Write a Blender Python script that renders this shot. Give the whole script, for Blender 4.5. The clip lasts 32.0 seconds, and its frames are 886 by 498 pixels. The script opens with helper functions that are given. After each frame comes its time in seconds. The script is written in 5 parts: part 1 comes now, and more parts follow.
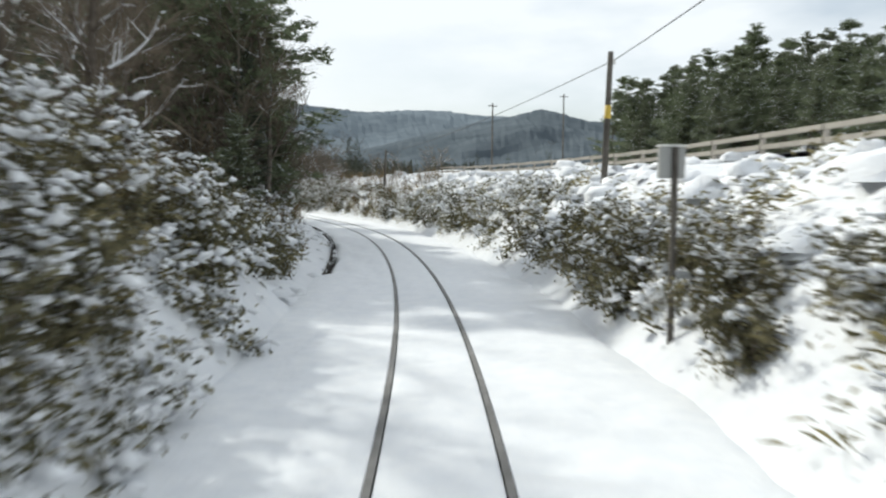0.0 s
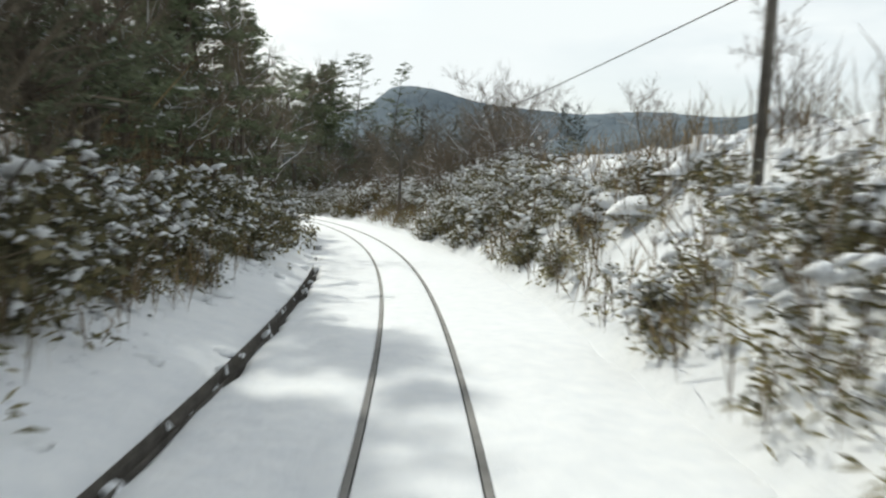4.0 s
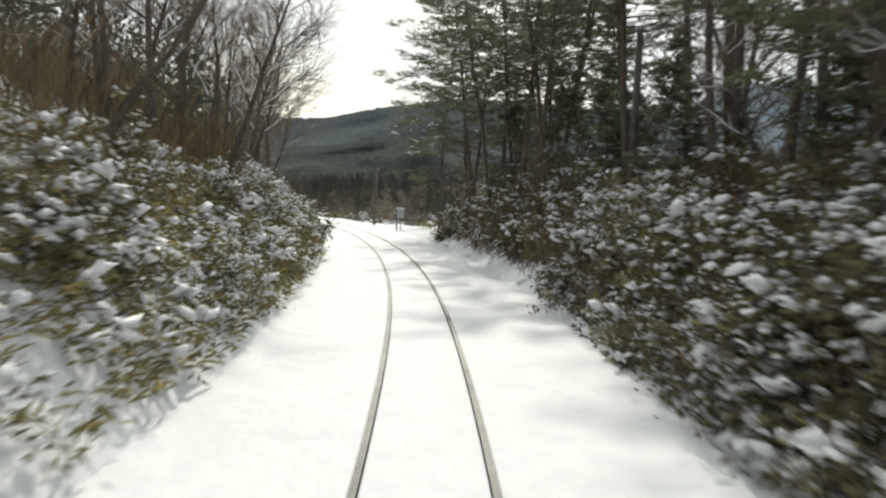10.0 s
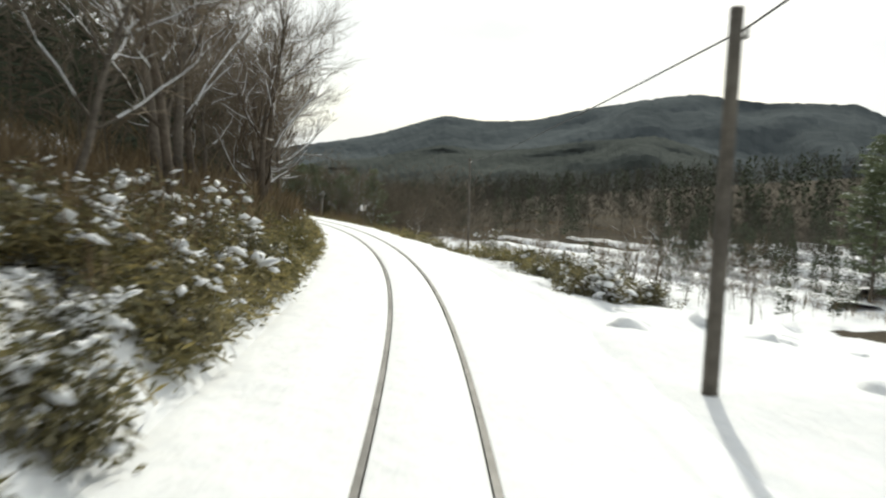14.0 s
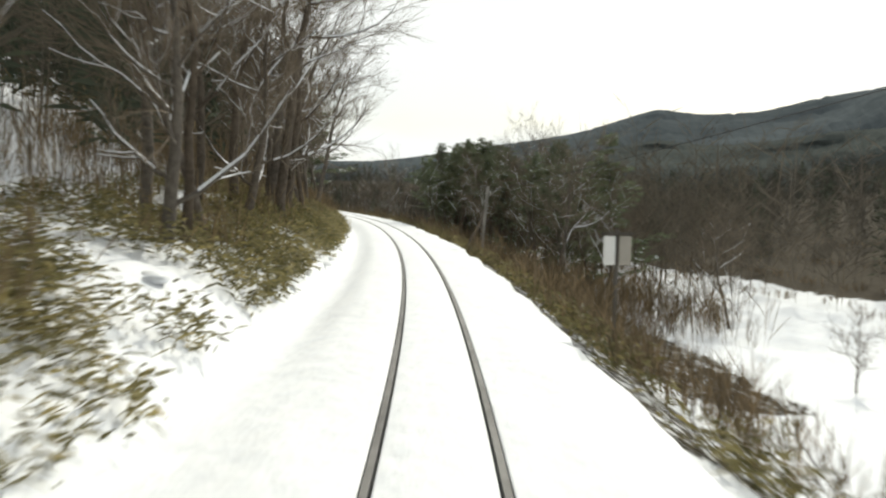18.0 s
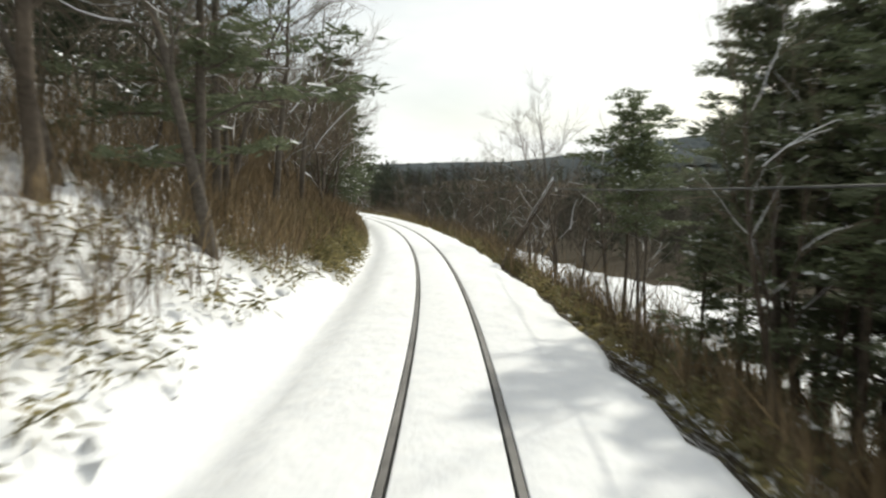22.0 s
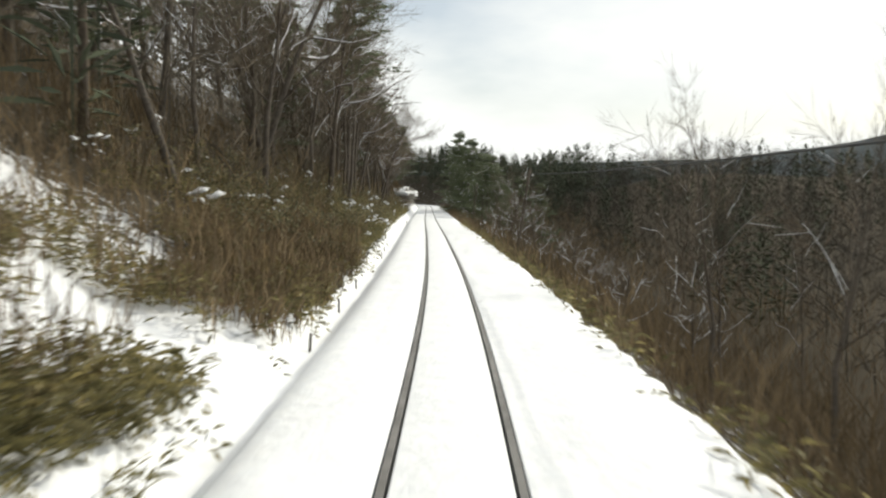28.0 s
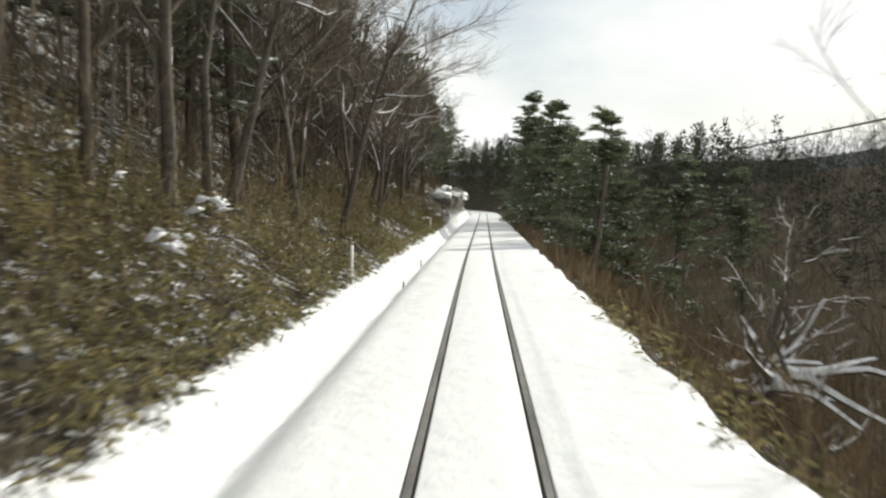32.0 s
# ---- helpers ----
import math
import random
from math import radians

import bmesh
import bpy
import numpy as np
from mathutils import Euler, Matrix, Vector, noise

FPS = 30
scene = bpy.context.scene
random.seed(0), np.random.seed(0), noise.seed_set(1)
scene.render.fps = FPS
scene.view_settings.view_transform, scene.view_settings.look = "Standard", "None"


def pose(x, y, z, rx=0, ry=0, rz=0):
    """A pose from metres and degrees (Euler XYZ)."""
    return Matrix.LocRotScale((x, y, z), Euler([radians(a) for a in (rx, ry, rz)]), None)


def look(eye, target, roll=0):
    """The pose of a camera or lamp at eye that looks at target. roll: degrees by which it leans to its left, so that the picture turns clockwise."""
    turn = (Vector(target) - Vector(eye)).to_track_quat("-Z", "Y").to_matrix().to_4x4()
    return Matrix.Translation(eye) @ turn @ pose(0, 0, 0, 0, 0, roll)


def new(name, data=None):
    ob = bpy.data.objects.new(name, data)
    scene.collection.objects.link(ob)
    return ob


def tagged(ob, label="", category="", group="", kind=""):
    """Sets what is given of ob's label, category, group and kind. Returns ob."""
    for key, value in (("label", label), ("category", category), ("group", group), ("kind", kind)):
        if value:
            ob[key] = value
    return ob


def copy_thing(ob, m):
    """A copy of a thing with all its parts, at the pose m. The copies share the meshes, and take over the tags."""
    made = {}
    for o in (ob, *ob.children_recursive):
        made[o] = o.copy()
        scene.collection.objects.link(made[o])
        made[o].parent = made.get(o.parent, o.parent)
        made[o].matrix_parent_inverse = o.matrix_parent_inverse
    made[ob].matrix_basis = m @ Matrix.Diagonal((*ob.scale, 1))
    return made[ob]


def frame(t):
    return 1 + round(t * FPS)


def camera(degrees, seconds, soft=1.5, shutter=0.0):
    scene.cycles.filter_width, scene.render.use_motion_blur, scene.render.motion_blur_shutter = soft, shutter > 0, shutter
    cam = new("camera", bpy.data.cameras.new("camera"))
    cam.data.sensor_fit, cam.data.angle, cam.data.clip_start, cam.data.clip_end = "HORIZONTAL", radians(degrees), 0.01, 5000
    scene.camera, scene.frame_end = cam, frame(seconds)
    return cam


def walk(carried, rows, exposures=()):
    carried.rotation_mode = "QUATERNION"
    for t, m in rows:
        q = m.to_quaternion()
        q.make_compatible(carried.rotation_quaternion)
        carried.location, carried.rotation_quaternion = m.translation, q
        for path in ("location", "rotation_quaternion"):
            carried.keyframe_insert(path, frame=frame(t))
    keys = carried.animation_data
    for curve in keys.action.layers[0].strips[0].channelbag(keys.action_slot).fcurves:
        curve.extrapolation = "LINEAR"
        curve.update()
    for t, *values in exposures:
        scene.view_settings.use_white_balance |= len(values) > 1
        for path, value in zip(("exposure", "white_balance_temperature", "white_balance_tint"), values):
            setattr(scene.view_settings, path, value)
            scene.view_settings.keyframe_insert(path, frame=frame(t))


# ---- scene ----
SECONDS = 32.0
# ---- the line: left-hand curvature (1/m) every 10 m along the rails, from 30 m behind the start ----
BEND = [-0.00113, 0.00052, 0.00226, 0.00411, 0.005, 0.00409, 0.00434, 0.00546, 0.0053, 0.00442, 0.00425, 0.00489,
        0.00485, 0.00444, 0.0041, 0.00471, 0.00505, 0.00452, 0.00391, 0.00468, 0.00465, 0.00439, 0.0045, 0.00425,
        0.00439, 0.00484, 0.00419, 0.00362, 0.00356, 0.00336, 0.00252, 0.00253, 0.00257, 0.00232, 0.00233, 0.00274,
        0.00256, 0.00239, 0.00275, 0.00247, 0.00244, 0.00253, 0.00263, 0.00215, 0.00179, 0.00132, 0.00062, -0.00009,
        0.00046, 0.00008, -0.00022, -0.0003, -0.0002, 0.0, 0.0, 0.0, 0.0, 0.0, 0.0, 0.0, 0.0, 0.0, 0.0, 0.002, 0.005, 0.007, 0.007, 0.007]
SPEED = [14.77, 14.43, 14.04, 13.53, 13.51, 13.88, 14.16, 14.25, 14.52, 14.67, 14.69, 14.74, 14.66, 14.27, 13.64, 12.74, 12.3]
NOD = [-3.89, -3.94, -3.74, -3.74, -3.66, -3.63, -3.38, -3.51, -3.8, -3.65, -3.69, -3.61, -3.53, -3.48, -3.62, -3.35, -3.39]
SWAY = [0.28, 0.42, 0.56, 0.49, 0.59, 0.45, 0.39, 0.29, 0.26, 0.25, -0.01, 0.0, 0.16, 0.17, -0.08, -0.84, -0.64]
TURN_T = [0, 1, 2, 5, 6, 7, 8, 9, 10, 11, 12, 13, 14, 15, 18, 19, 20, 21, 22, 23, 24, 25, 28, 30, 31, 32]
TURN = [-.04, .43, .08, .08, .47, .35, .16, .43, .43, .08, .28, .35, .28, .16, .08, .28, -.04, .12, 0, .12, 0, .12, .12, .08, -.08, 0]
EYE, CANT, PAN, GAUGE = 2.31, 5.985, 0.0475, 0.566
FRONT, BOGIES = 3.0, 12.5
S0, S1 = -30.0, 720.0

LINE_S = np.arange(S0, S1, 0.5)
LINE_K = np.interp(LINE_S, S0 + 10.0 * np.arange(len(BEND)), BEND)
LINE_T = np.r_[0, np.cumsum((LINE_K[1:] + LINE_K[:-1]) / 4)]
_mid = (LINE_T[1:] + LINE_T[:-1]) / 2
LINE_X = np.r_[0, np.cumsum(-np.sin(_mid) * 0.5)]
LINE_Y = np.r_[0, np.cumsum(np.cos(_mid) * 0.5)]
_t0 = LINE_T[60]
LINE_X, LINE_Y = LINE_X - LINE_X[60], LINE_Y - LINE_Y[60]
LINE_X, LINE_Y = math.cos(_t0) * LINE_X + math.sin(_t0) * LINE_Y, -math.sin(_t0) * LINE_X + math.cos(_t0) * LINE_Y
LINE_T = LINE_T - _t0


def along(values, s):
    return np.interp(s, LINE_S, values)


def place(s, u):
    """World x, y of the point u metres to the right of the line at s."""
    th = along(LINE_T, s)
    return along(LINE_X, s) + u * np.cos(th), along(LINE_Y, s) + u * np.sin(th)


def camera_rows():
    clock = np.arange(0, SECONDS + 0.01, 0.1)
    v = np.interp(clock, np.arange(17) * 2.0, SPEED)
    run = np.r_[0, np.cumsum((v[1:] + v[:-1]) * 0.05)]
    rows = []
    for n in range(65):
        t = n * 0.5
        s = float(np.interp(t, clock, run))
        fx, fy = place(s - FRONT, 0)
        bx, by = place(s - FRONT - BOGIES, 0)
        d = math.hypot(fx - bx, fy - by)
        ux, uy = (fx - bx) / d, (fy - by) / d
        lean = CANT * (along(LINE_K, s - FRONT) + along(LINE_K, s - FRONT - BOGIES)) / 2
        roll = math.degrees(lean) - float(np.interp(t, np.arange(17) * 2.0, SWAY))
        yaw = math.atan2(-ux, uy) + PAN + math.radians(float(np.interp(t, TURN_T, TURN)))
        nod = math.radians(float(np.interp(t, np.arange(17) * 2.0, NOD)))
        eye = Vector((fx + ux * FRONT - 0.027 * uy, fy + uy * FRONT + 0.027 * ux, EYE))
        aim = eye + Vector((-math.sin(yaw) * math.cos(nod), math.cos(yaw) * math.cos(nod), math.sin(nod)))
        rows.append((t, look(eye, aim, roll)))
    return rows


cam = camera(56.77, SECONDS, soft=2.3, shutter=0.35)
walk(cam, camera_rows(), exposures=[(0, 0.18, 6200, 5), (3, 0.13, 6250, 3), (7, 0.21, 6540, 3), (14, 0.20, 6620, 3), (22, 0.27, 6680, 4), (32, 0.26, 6700, 5)])

# ---- daylight: thin bright cloud, a clear sun ahead to the left of the first heading ----
SUN_UP, SUN_LEFT = 35.0, 39.5
world = bpy.data.worlds.new("world")
scene.world = world
world.use_nodes = True
wn, wl = world.node_tree.nodes, world.node_tree.links
wn.clear()
sky = wn.new("ShaderNodeTexSky")
sky.sky_type, sky.sun_disc = "NISHITA", False
sky.sun_elevation, sky.sun_rotation = radians(SUN_UP), radians(-SUN_LEFT)
sky.dust_density = 2.0
wtc, wmap, wnoise, wramp, wmix, wbg, wout = [wn.new("ShaderNode" + k) for k in (
    "TexCoord", "Mapping", "TexNoise", "ValToRGB", "MixRGB", "Background", "OutputWorld")]
wmap.inputs["Scale"].default_value = (1.0, 1.0, 3.0)
wnoise.inputs["Scale"].default_value, wnoise.inputs["Detail"].default_value = 2.2, 6.0
wramp.color_ramp.elements[0].position, wramp.color_ramp.elements[1].position = 0.36, 0.56
wramp.color_ramp.elements[0].color = (0.30, 0.30, 0.30, 1)
wmix.inputs["Color2"].default_value = (9.7, 9.75, 9.9, 1)
wl.new(wtc.outputs["Generated"], wmap.inputs["Vector"])
wl.new(wmap.outputs["Vector"], wnoise.inputs["Vector"])
wl.new(wnoise.outputs["Fac"], wramp.inputs["Fac"])
wl.new(wramp.outputs["Color"], wmix.inputs["Fac"])
wl.new(sky.outputs["Color"], wmix.inputs["Color1"])
wl.new(wmix.outputs["Color"], wbg.inputs["Color"])
wbg.inputs["Strength"].default_value = 0.090
wl.new(wbg.outputs["Background"], wout.inputs["Surface"])

sun = new("sun", bpy.data.lights.new("sun", "SUN"))
sun.data.energy, sun.data.angle, sun.data.color = 3.0, radians(1.2), (1.0, 0.94, 0.84)
_a, _e = radians(SUN_LEFT), radians(SUN_UP)
sun.matrix_world = look((0, 0, 60), (math.sin(_a) * math.cos(_e) * 60, -math.cos(_a) * math.cos(_e) * 60, 60 - math.sin(_e) * 60))


# ---- materials ----
def material(name, build):
    m = bpy.data.materials.new(name)
    m.use_nodes = True
    nt = m.node_tree
    bsdf = next(n for n in nt.nodes if n.type == "BSDF_PRINCIPLED")
    build(nt, bsdf)
    return m


def node(nt, kind, **kw):
    n = nt.nodes.new("ShaderNode" + kind)
    for k, v in kw.items():
        n.inputs[k].default_value = v
    return n


def noise_tex(nt, scale, detail=4.0, rough=0.55, coord="Object"):
    tc, n = node(nt, "TexCoord"), node(nt, "TexNoise", Scale=scale, Detail=detail, Roughness=rough)
    nt.links.new(tc.outputs[coord], n.inputs["Vector"])
    return n.outputs["Fac"]


def ramp(nt, fac, stops):
    r = node(nt, "ValToRGB")
    el = r.color_ramp.elements
    while len(el) < len(stops):
        el.new(0.5)
    for e, (p, c) in zip(el, stops):
        e.position, e.color = p, (*c, 1) if len(c) == 3 else c
    nt.links.new(fac, r.inputs["Fac"])
    return r.outputs["Color"]


def mix(nt, fac, a, b, mode="MIX"):
    m = node(nt, "MixRGB")
    m.blend_type = mode
    for sock, v in ((m.inputs["Fac"], fac), (m.inputs["Color1"], a), (m.inputs["Color2"], b)):
        if isinstance(v, (int, float)):
            sock.default_value = v
        elif isinstance(v, tuple):
            sock.default_value = (*v, 1)
        else:
            nt.links.new(v, sock)
    return m.outputs["Color"]


def bump(nt, bsdf, fac, strength, distance):
    b = node(nt, "Bump", Strength=strength, Distance=distance)
    nt.links.new(fac, b.inputs["Height"])
    nt.links.new(b.outputs["Normal"], bsdf.inputs["Normal"])


def plain(name, stops, scale, rough, metal=0.0, bumps=(0.0, 0.0), detail=5.0, coord="Object", random_to=None, islands=False, gloss=0.12, thin=0.0):
    """Two scales of one colour range, with relief; random_to varies it object by object, thin lets light through as a leaf does."""
    def build(nt, bsdf):
        f = noise_tex(nt, scale, detail, 0.6, coord)
        col = ramp(nt, f, stops)
        big = noise_tex(nt, scale * 0.13, 2.0, 0.5, coord)
        col = mix(nt, 0.35, col, ramp(nt, big, [(0.35, tuple(c * 0.55 for c in stops[0][1])), (0.65, stops[-1][1])]))
        if random_to:
            oi = node(nt, "ObjectInfo")
            dim = node(nt, "MixRGB")
            dim.inputs["Color1"].default_value = (1, 1, 1, 1)
            dim.inputs["Color2"].default_value = (*random_to, 1)
            nt.links.new(oi.outputs["Random"], dim.inputs["Fac"])
            col = mix(nt, 1.0, col, dim.outputs["Color"], "MULTIPLY")
        if islands:
            geo = node(nt, "NewGeometry")
            col = mix(nt, 1.0, col, ramp(nt, geo.outputs["Random Per Island"], [(0.0, (1 - .55 * islands, 1 - .55 * islands, 1 - .58 * islands)), (0.6, (1, 1, 1)), (1.0, (1 + .5 * islands, 1 + .4 * islands, 1 + .2 * islands))]), "MULTIPLY")
        nt.links.new(col, bsdf.inputs["Base Color"])
        bsdf.inputs["Roughness"].default_value, bsdf.inputs["Metallic"].default_value = rough, metal
        bsdf.inputs["Specular IOR Level"].default_value = gloss
        if bumps[0]:
            bump(nt, bsdf, f, *bumps)
        if thin:
            leaf, blend = node(nt, "BsdfTranslucent"), node(nt, "MixShader", Fac=thin)
            nt.links.new(col, leaf.inputs["Color"])
            nt.links.new(bsdf.outputs["BSDF"], blend.inputs[1])
            nt.links.new(leaf.outputs["BSDF"], blend.inputs[2])
            nt.links.new(blend.outputs["Shader"], next(n for n in nt.nodes if n.type == "OUTPUT_MATERIAL").inputs["Surface"])
    return material(name, build)


def build_snow(nt, bsdf):
    f = noise_tex(nt, 3.0, 6.0, 0.6)
    nt.links.new(ramp(nt, f, [(0.3, (0.74, 0.76, 0.79)), (0.7, (0.83, 0.84, 0.85))]), bsdf.inputs["Base Color"])
    bsdf.inputs["Roughness"].default_value = 0.75
    bsdf.inputs["Specular IOR Level"].default_value = 0.2
    g = noise_tex(nt, 1.6, 8.0, 0.62)
    bump(nt, bsdf, g, 0.5, 0.12)


def build_floor(nt, bsdf):
    """Snow lying thin over leaf litter; the share of snow comes with the ground."""
    at = node(nt, "Attribute")
    at.attribute_name = "cover"
    f = noise_tex(nt, 2.3, 8.0, 0.68)
    g = noise_tex(nt, 14.0, 6.0, 0.6)
    h = mix(nt, 0.35, f, g)
    add = node(nt, "Math")
    add.operation = "ADD"
    nt.links.new(h, add.inputs[0])
    nt.links.new(at.outputs["Fac"], add.inputs[1])
    mask = ramp(nt, add.outputs[0], [(0.93, (0, 0, 0)), (1.03, (1, 1, 1))])
    litter = ramp(nt, g, [(0.3, (0.030, 0.026, 0.020)), (0.55, (0.066, 0.055, 0.040)), (0.75, (0.115, 0.096, 0.068))])
    snowy = ramp(nt, f, [(0.3, (0.74, 0.76, 0.79)), (0.7, (0.83, 0.84, 0.85))])
    nt.links.new(mix(nt, mask, litter, snowy), bsdf.inputs["Base Color"])
    bsdf.inputs["Roughness"].default_value = 0.9
    bsdf.inputs["Specular IOR Level"].default_value = 0.03
    bump(nt, bsdf, mix(nt, 0.5, f, mask), 0.7, 0.15)


SNOW = material("snow", build_snow)
GROUND = material("snowy_litter", build_floor)
BARK = plain("bark", [(0.3, (0.066, 0.057, 0.048)), (0.7, (0.190, 0.166, 0.140))], 9.0, 0.9, bumps=(0.6, 0.03), random_to=(0.812, 0.750, 0.688))
TWIG = plain("twig", [(0.3, (0.131, 0.108, 0.083)), (0.7, (0.297, 0.248, 0.193))], 6.0, 0.9, random_to=(0.72, 0.68, 0.62))
NEEDLE = plain("pine_needles", [(0.3, (0.094, 0.108, 0.074)), (0.7, (0.200, 0.218, 0.142))], 2.5, 0.7, random_to=(1.160, 1.232, 1.087), thin=0.2)
FARWOOD = plain("far_wood", [(0.35, (0.104, 0.090, 0.072)), (0.7, (0.212, 0.184, 0.148))], 0.15, 0.9, islands=0.45, gloss=0.0)
SASA = plain("bamboo_grass", [(0.3, (0.110, 0.106, 0.044)), (0.55, (0.200, 0.182, 0.084)), (0.75, (0.334, 0.285, 0.160))], 1.4, 0.55, islands=True, gloss=0.2, thin=0.4)
BRUSH = plain("dry_brush", [(0.3, (0.116, 0.087, 0.056)), (0.7, (0.290, 0.224, 0.143))], 1.2, 0.9, islands=True)
LEAF = plain("shrub_leaves", [(0.3, (0.100, 0.100, 0.060)), (0.6, (0.195, 0.187, 0.112)), (0.8, (0.31, 0.275, 0.185))], 2.2, 0.6, random_to=(0.78, 0.76, 0.72), islands=True, gloss=0.2, thin=0.4)
STEEL = plain("worn_rail_steel", [(0.3, (0.115, 0.110, 0.104)), (0.7, (0.25, 0.244, 0.234))], 5.0, 0.62, 0.12, gloss=0.2)
BALLAST = plain("wet_ballast", [(0.3, (0.05, 0.046, 0.040)), (0.7, (0.18, 0.165, 0.145))], 16.0, 0.85, bumps=(0.8, 0.04))
POLE = plain("weathered_pole", [(0.3, (0.065, 0.058, 0.050)), (0.7, (0.165, 0.150, 0.130))], 4.0, 0.9, bumps=(0.5, 0.01))
# far_wood again, darker and greyer: self-shadow and haze of the far slope as colour
SHADED_HILLWOOD = plain("shaded_hillside_wood", [(0.35, (0.060, 0.055, 0.048)), (0.7, (0.118, 0.108, 0.094))], 0.15, 0.9, islands=0.45, gloss=0.0)
FARPINE = plain("far_pine", [(0.35, (0.062, 0.074, 0.054)), (0.7, (0.120, 0.134, 0.098))], 0.15, 0.9, islands=0.45, gloss=0.0)
CONCRETE = plain("old_concrete", [(0.3, (0.17, 0.16, 0.145)), (0.7, (0.33, 0.31, 0.28))], 3.0, 0.85, bumps=(0.3, 0.01))
GREY_PAINT = plain("grey_paint", [(0.3, (0.30, 0.31, 0.30)), (0.7, (0.42, 0.42, 0.40))], 2.0, 0.55, gloss=0.4)
RAIL_PAINT = plain("faded_guard_rail", [(0.3, (0.30, 0.275, 0.235)), (0.7, (0.46, 0.425, 0.37))], 2.5, 0.6, gloss=0.4)
WHITE_PAINT = plain("white_paint", [(0.3, (0.70, 0.69, 0.66)), (0.7, (0.82, 0.81, 0.78))], 2.0, 0.5, gloss=0.4)
YELLOW_PAINT = plain("yellow_paint", [(0.3, (0.55, 0.38, 0.05)), (0.7, (0.70, 0.50, 0.08))], 3.0, 0.5, gloss=0.4)
CABLE = plain("black_cable", [(0.3, (0.02, 0.02, 0.02)), (0.7, (0.04, 0.04, 0.04))], 2.0, 0.6, gloss=0.4)
ROCK = plain("rock", [(0.3, (0.07, 0.065, 0.06)), (0.7, (0.20, 0.19, 0.17))], 2.0, 0.9, bumps=(0.6, 0.06))
# distance haze is put into these hill colours, paler and bluer farther off
HAZE_HILL = plain("haze_tinted_mountain", [(0.35, (0.128, 0.157, 0.183)), (0.65, (0.204, 0.238, 0.264))], 0.02, 0.95, detail=9.0, gloss=0.0)
MID_HILL = plain("haze_tinted_ridge", [(0.35, (0.085, 0.104, 0.120)), (0.65, (0.145, 0.168, 0.185))], 0.03, 0.95, detail=9.0, gloss=0.0)
HILL = plain("haze_tinted_hill", [(0.35, (0.062, 0.073, 0.078)), (0.65, (0.100, 0.113, 0.118))], 0.06, 0.95, detail=9.0, gloss=0.0)
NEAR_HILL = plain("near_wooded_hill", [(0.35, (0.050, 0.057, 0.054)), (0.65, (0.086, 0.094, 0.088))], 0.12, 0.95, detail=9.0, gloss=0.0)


# ---- building helpers ----
def part(name, data, mat, parent=None, label=""):
    """A mesh object from a bmesh or from (vertices, faces), under a thing or a part."""
    me = bpy.data.meshes.new(name)
    if isinstance(data, tuple):
        me.from_pydata(data[0], [], data[1])
    else:
        data.to_mesh(me)
        data.free()
    me.materials.append(mat)
    ob = new(name, me)
    if parent:
        ob.parent = parent
    if label:
        ob["label"] = label
    return ob


def smooth(ob):
    ob.data.polygons.foreach_set("use_smooth", [True] * len(ob.data.polygons))
    return ob


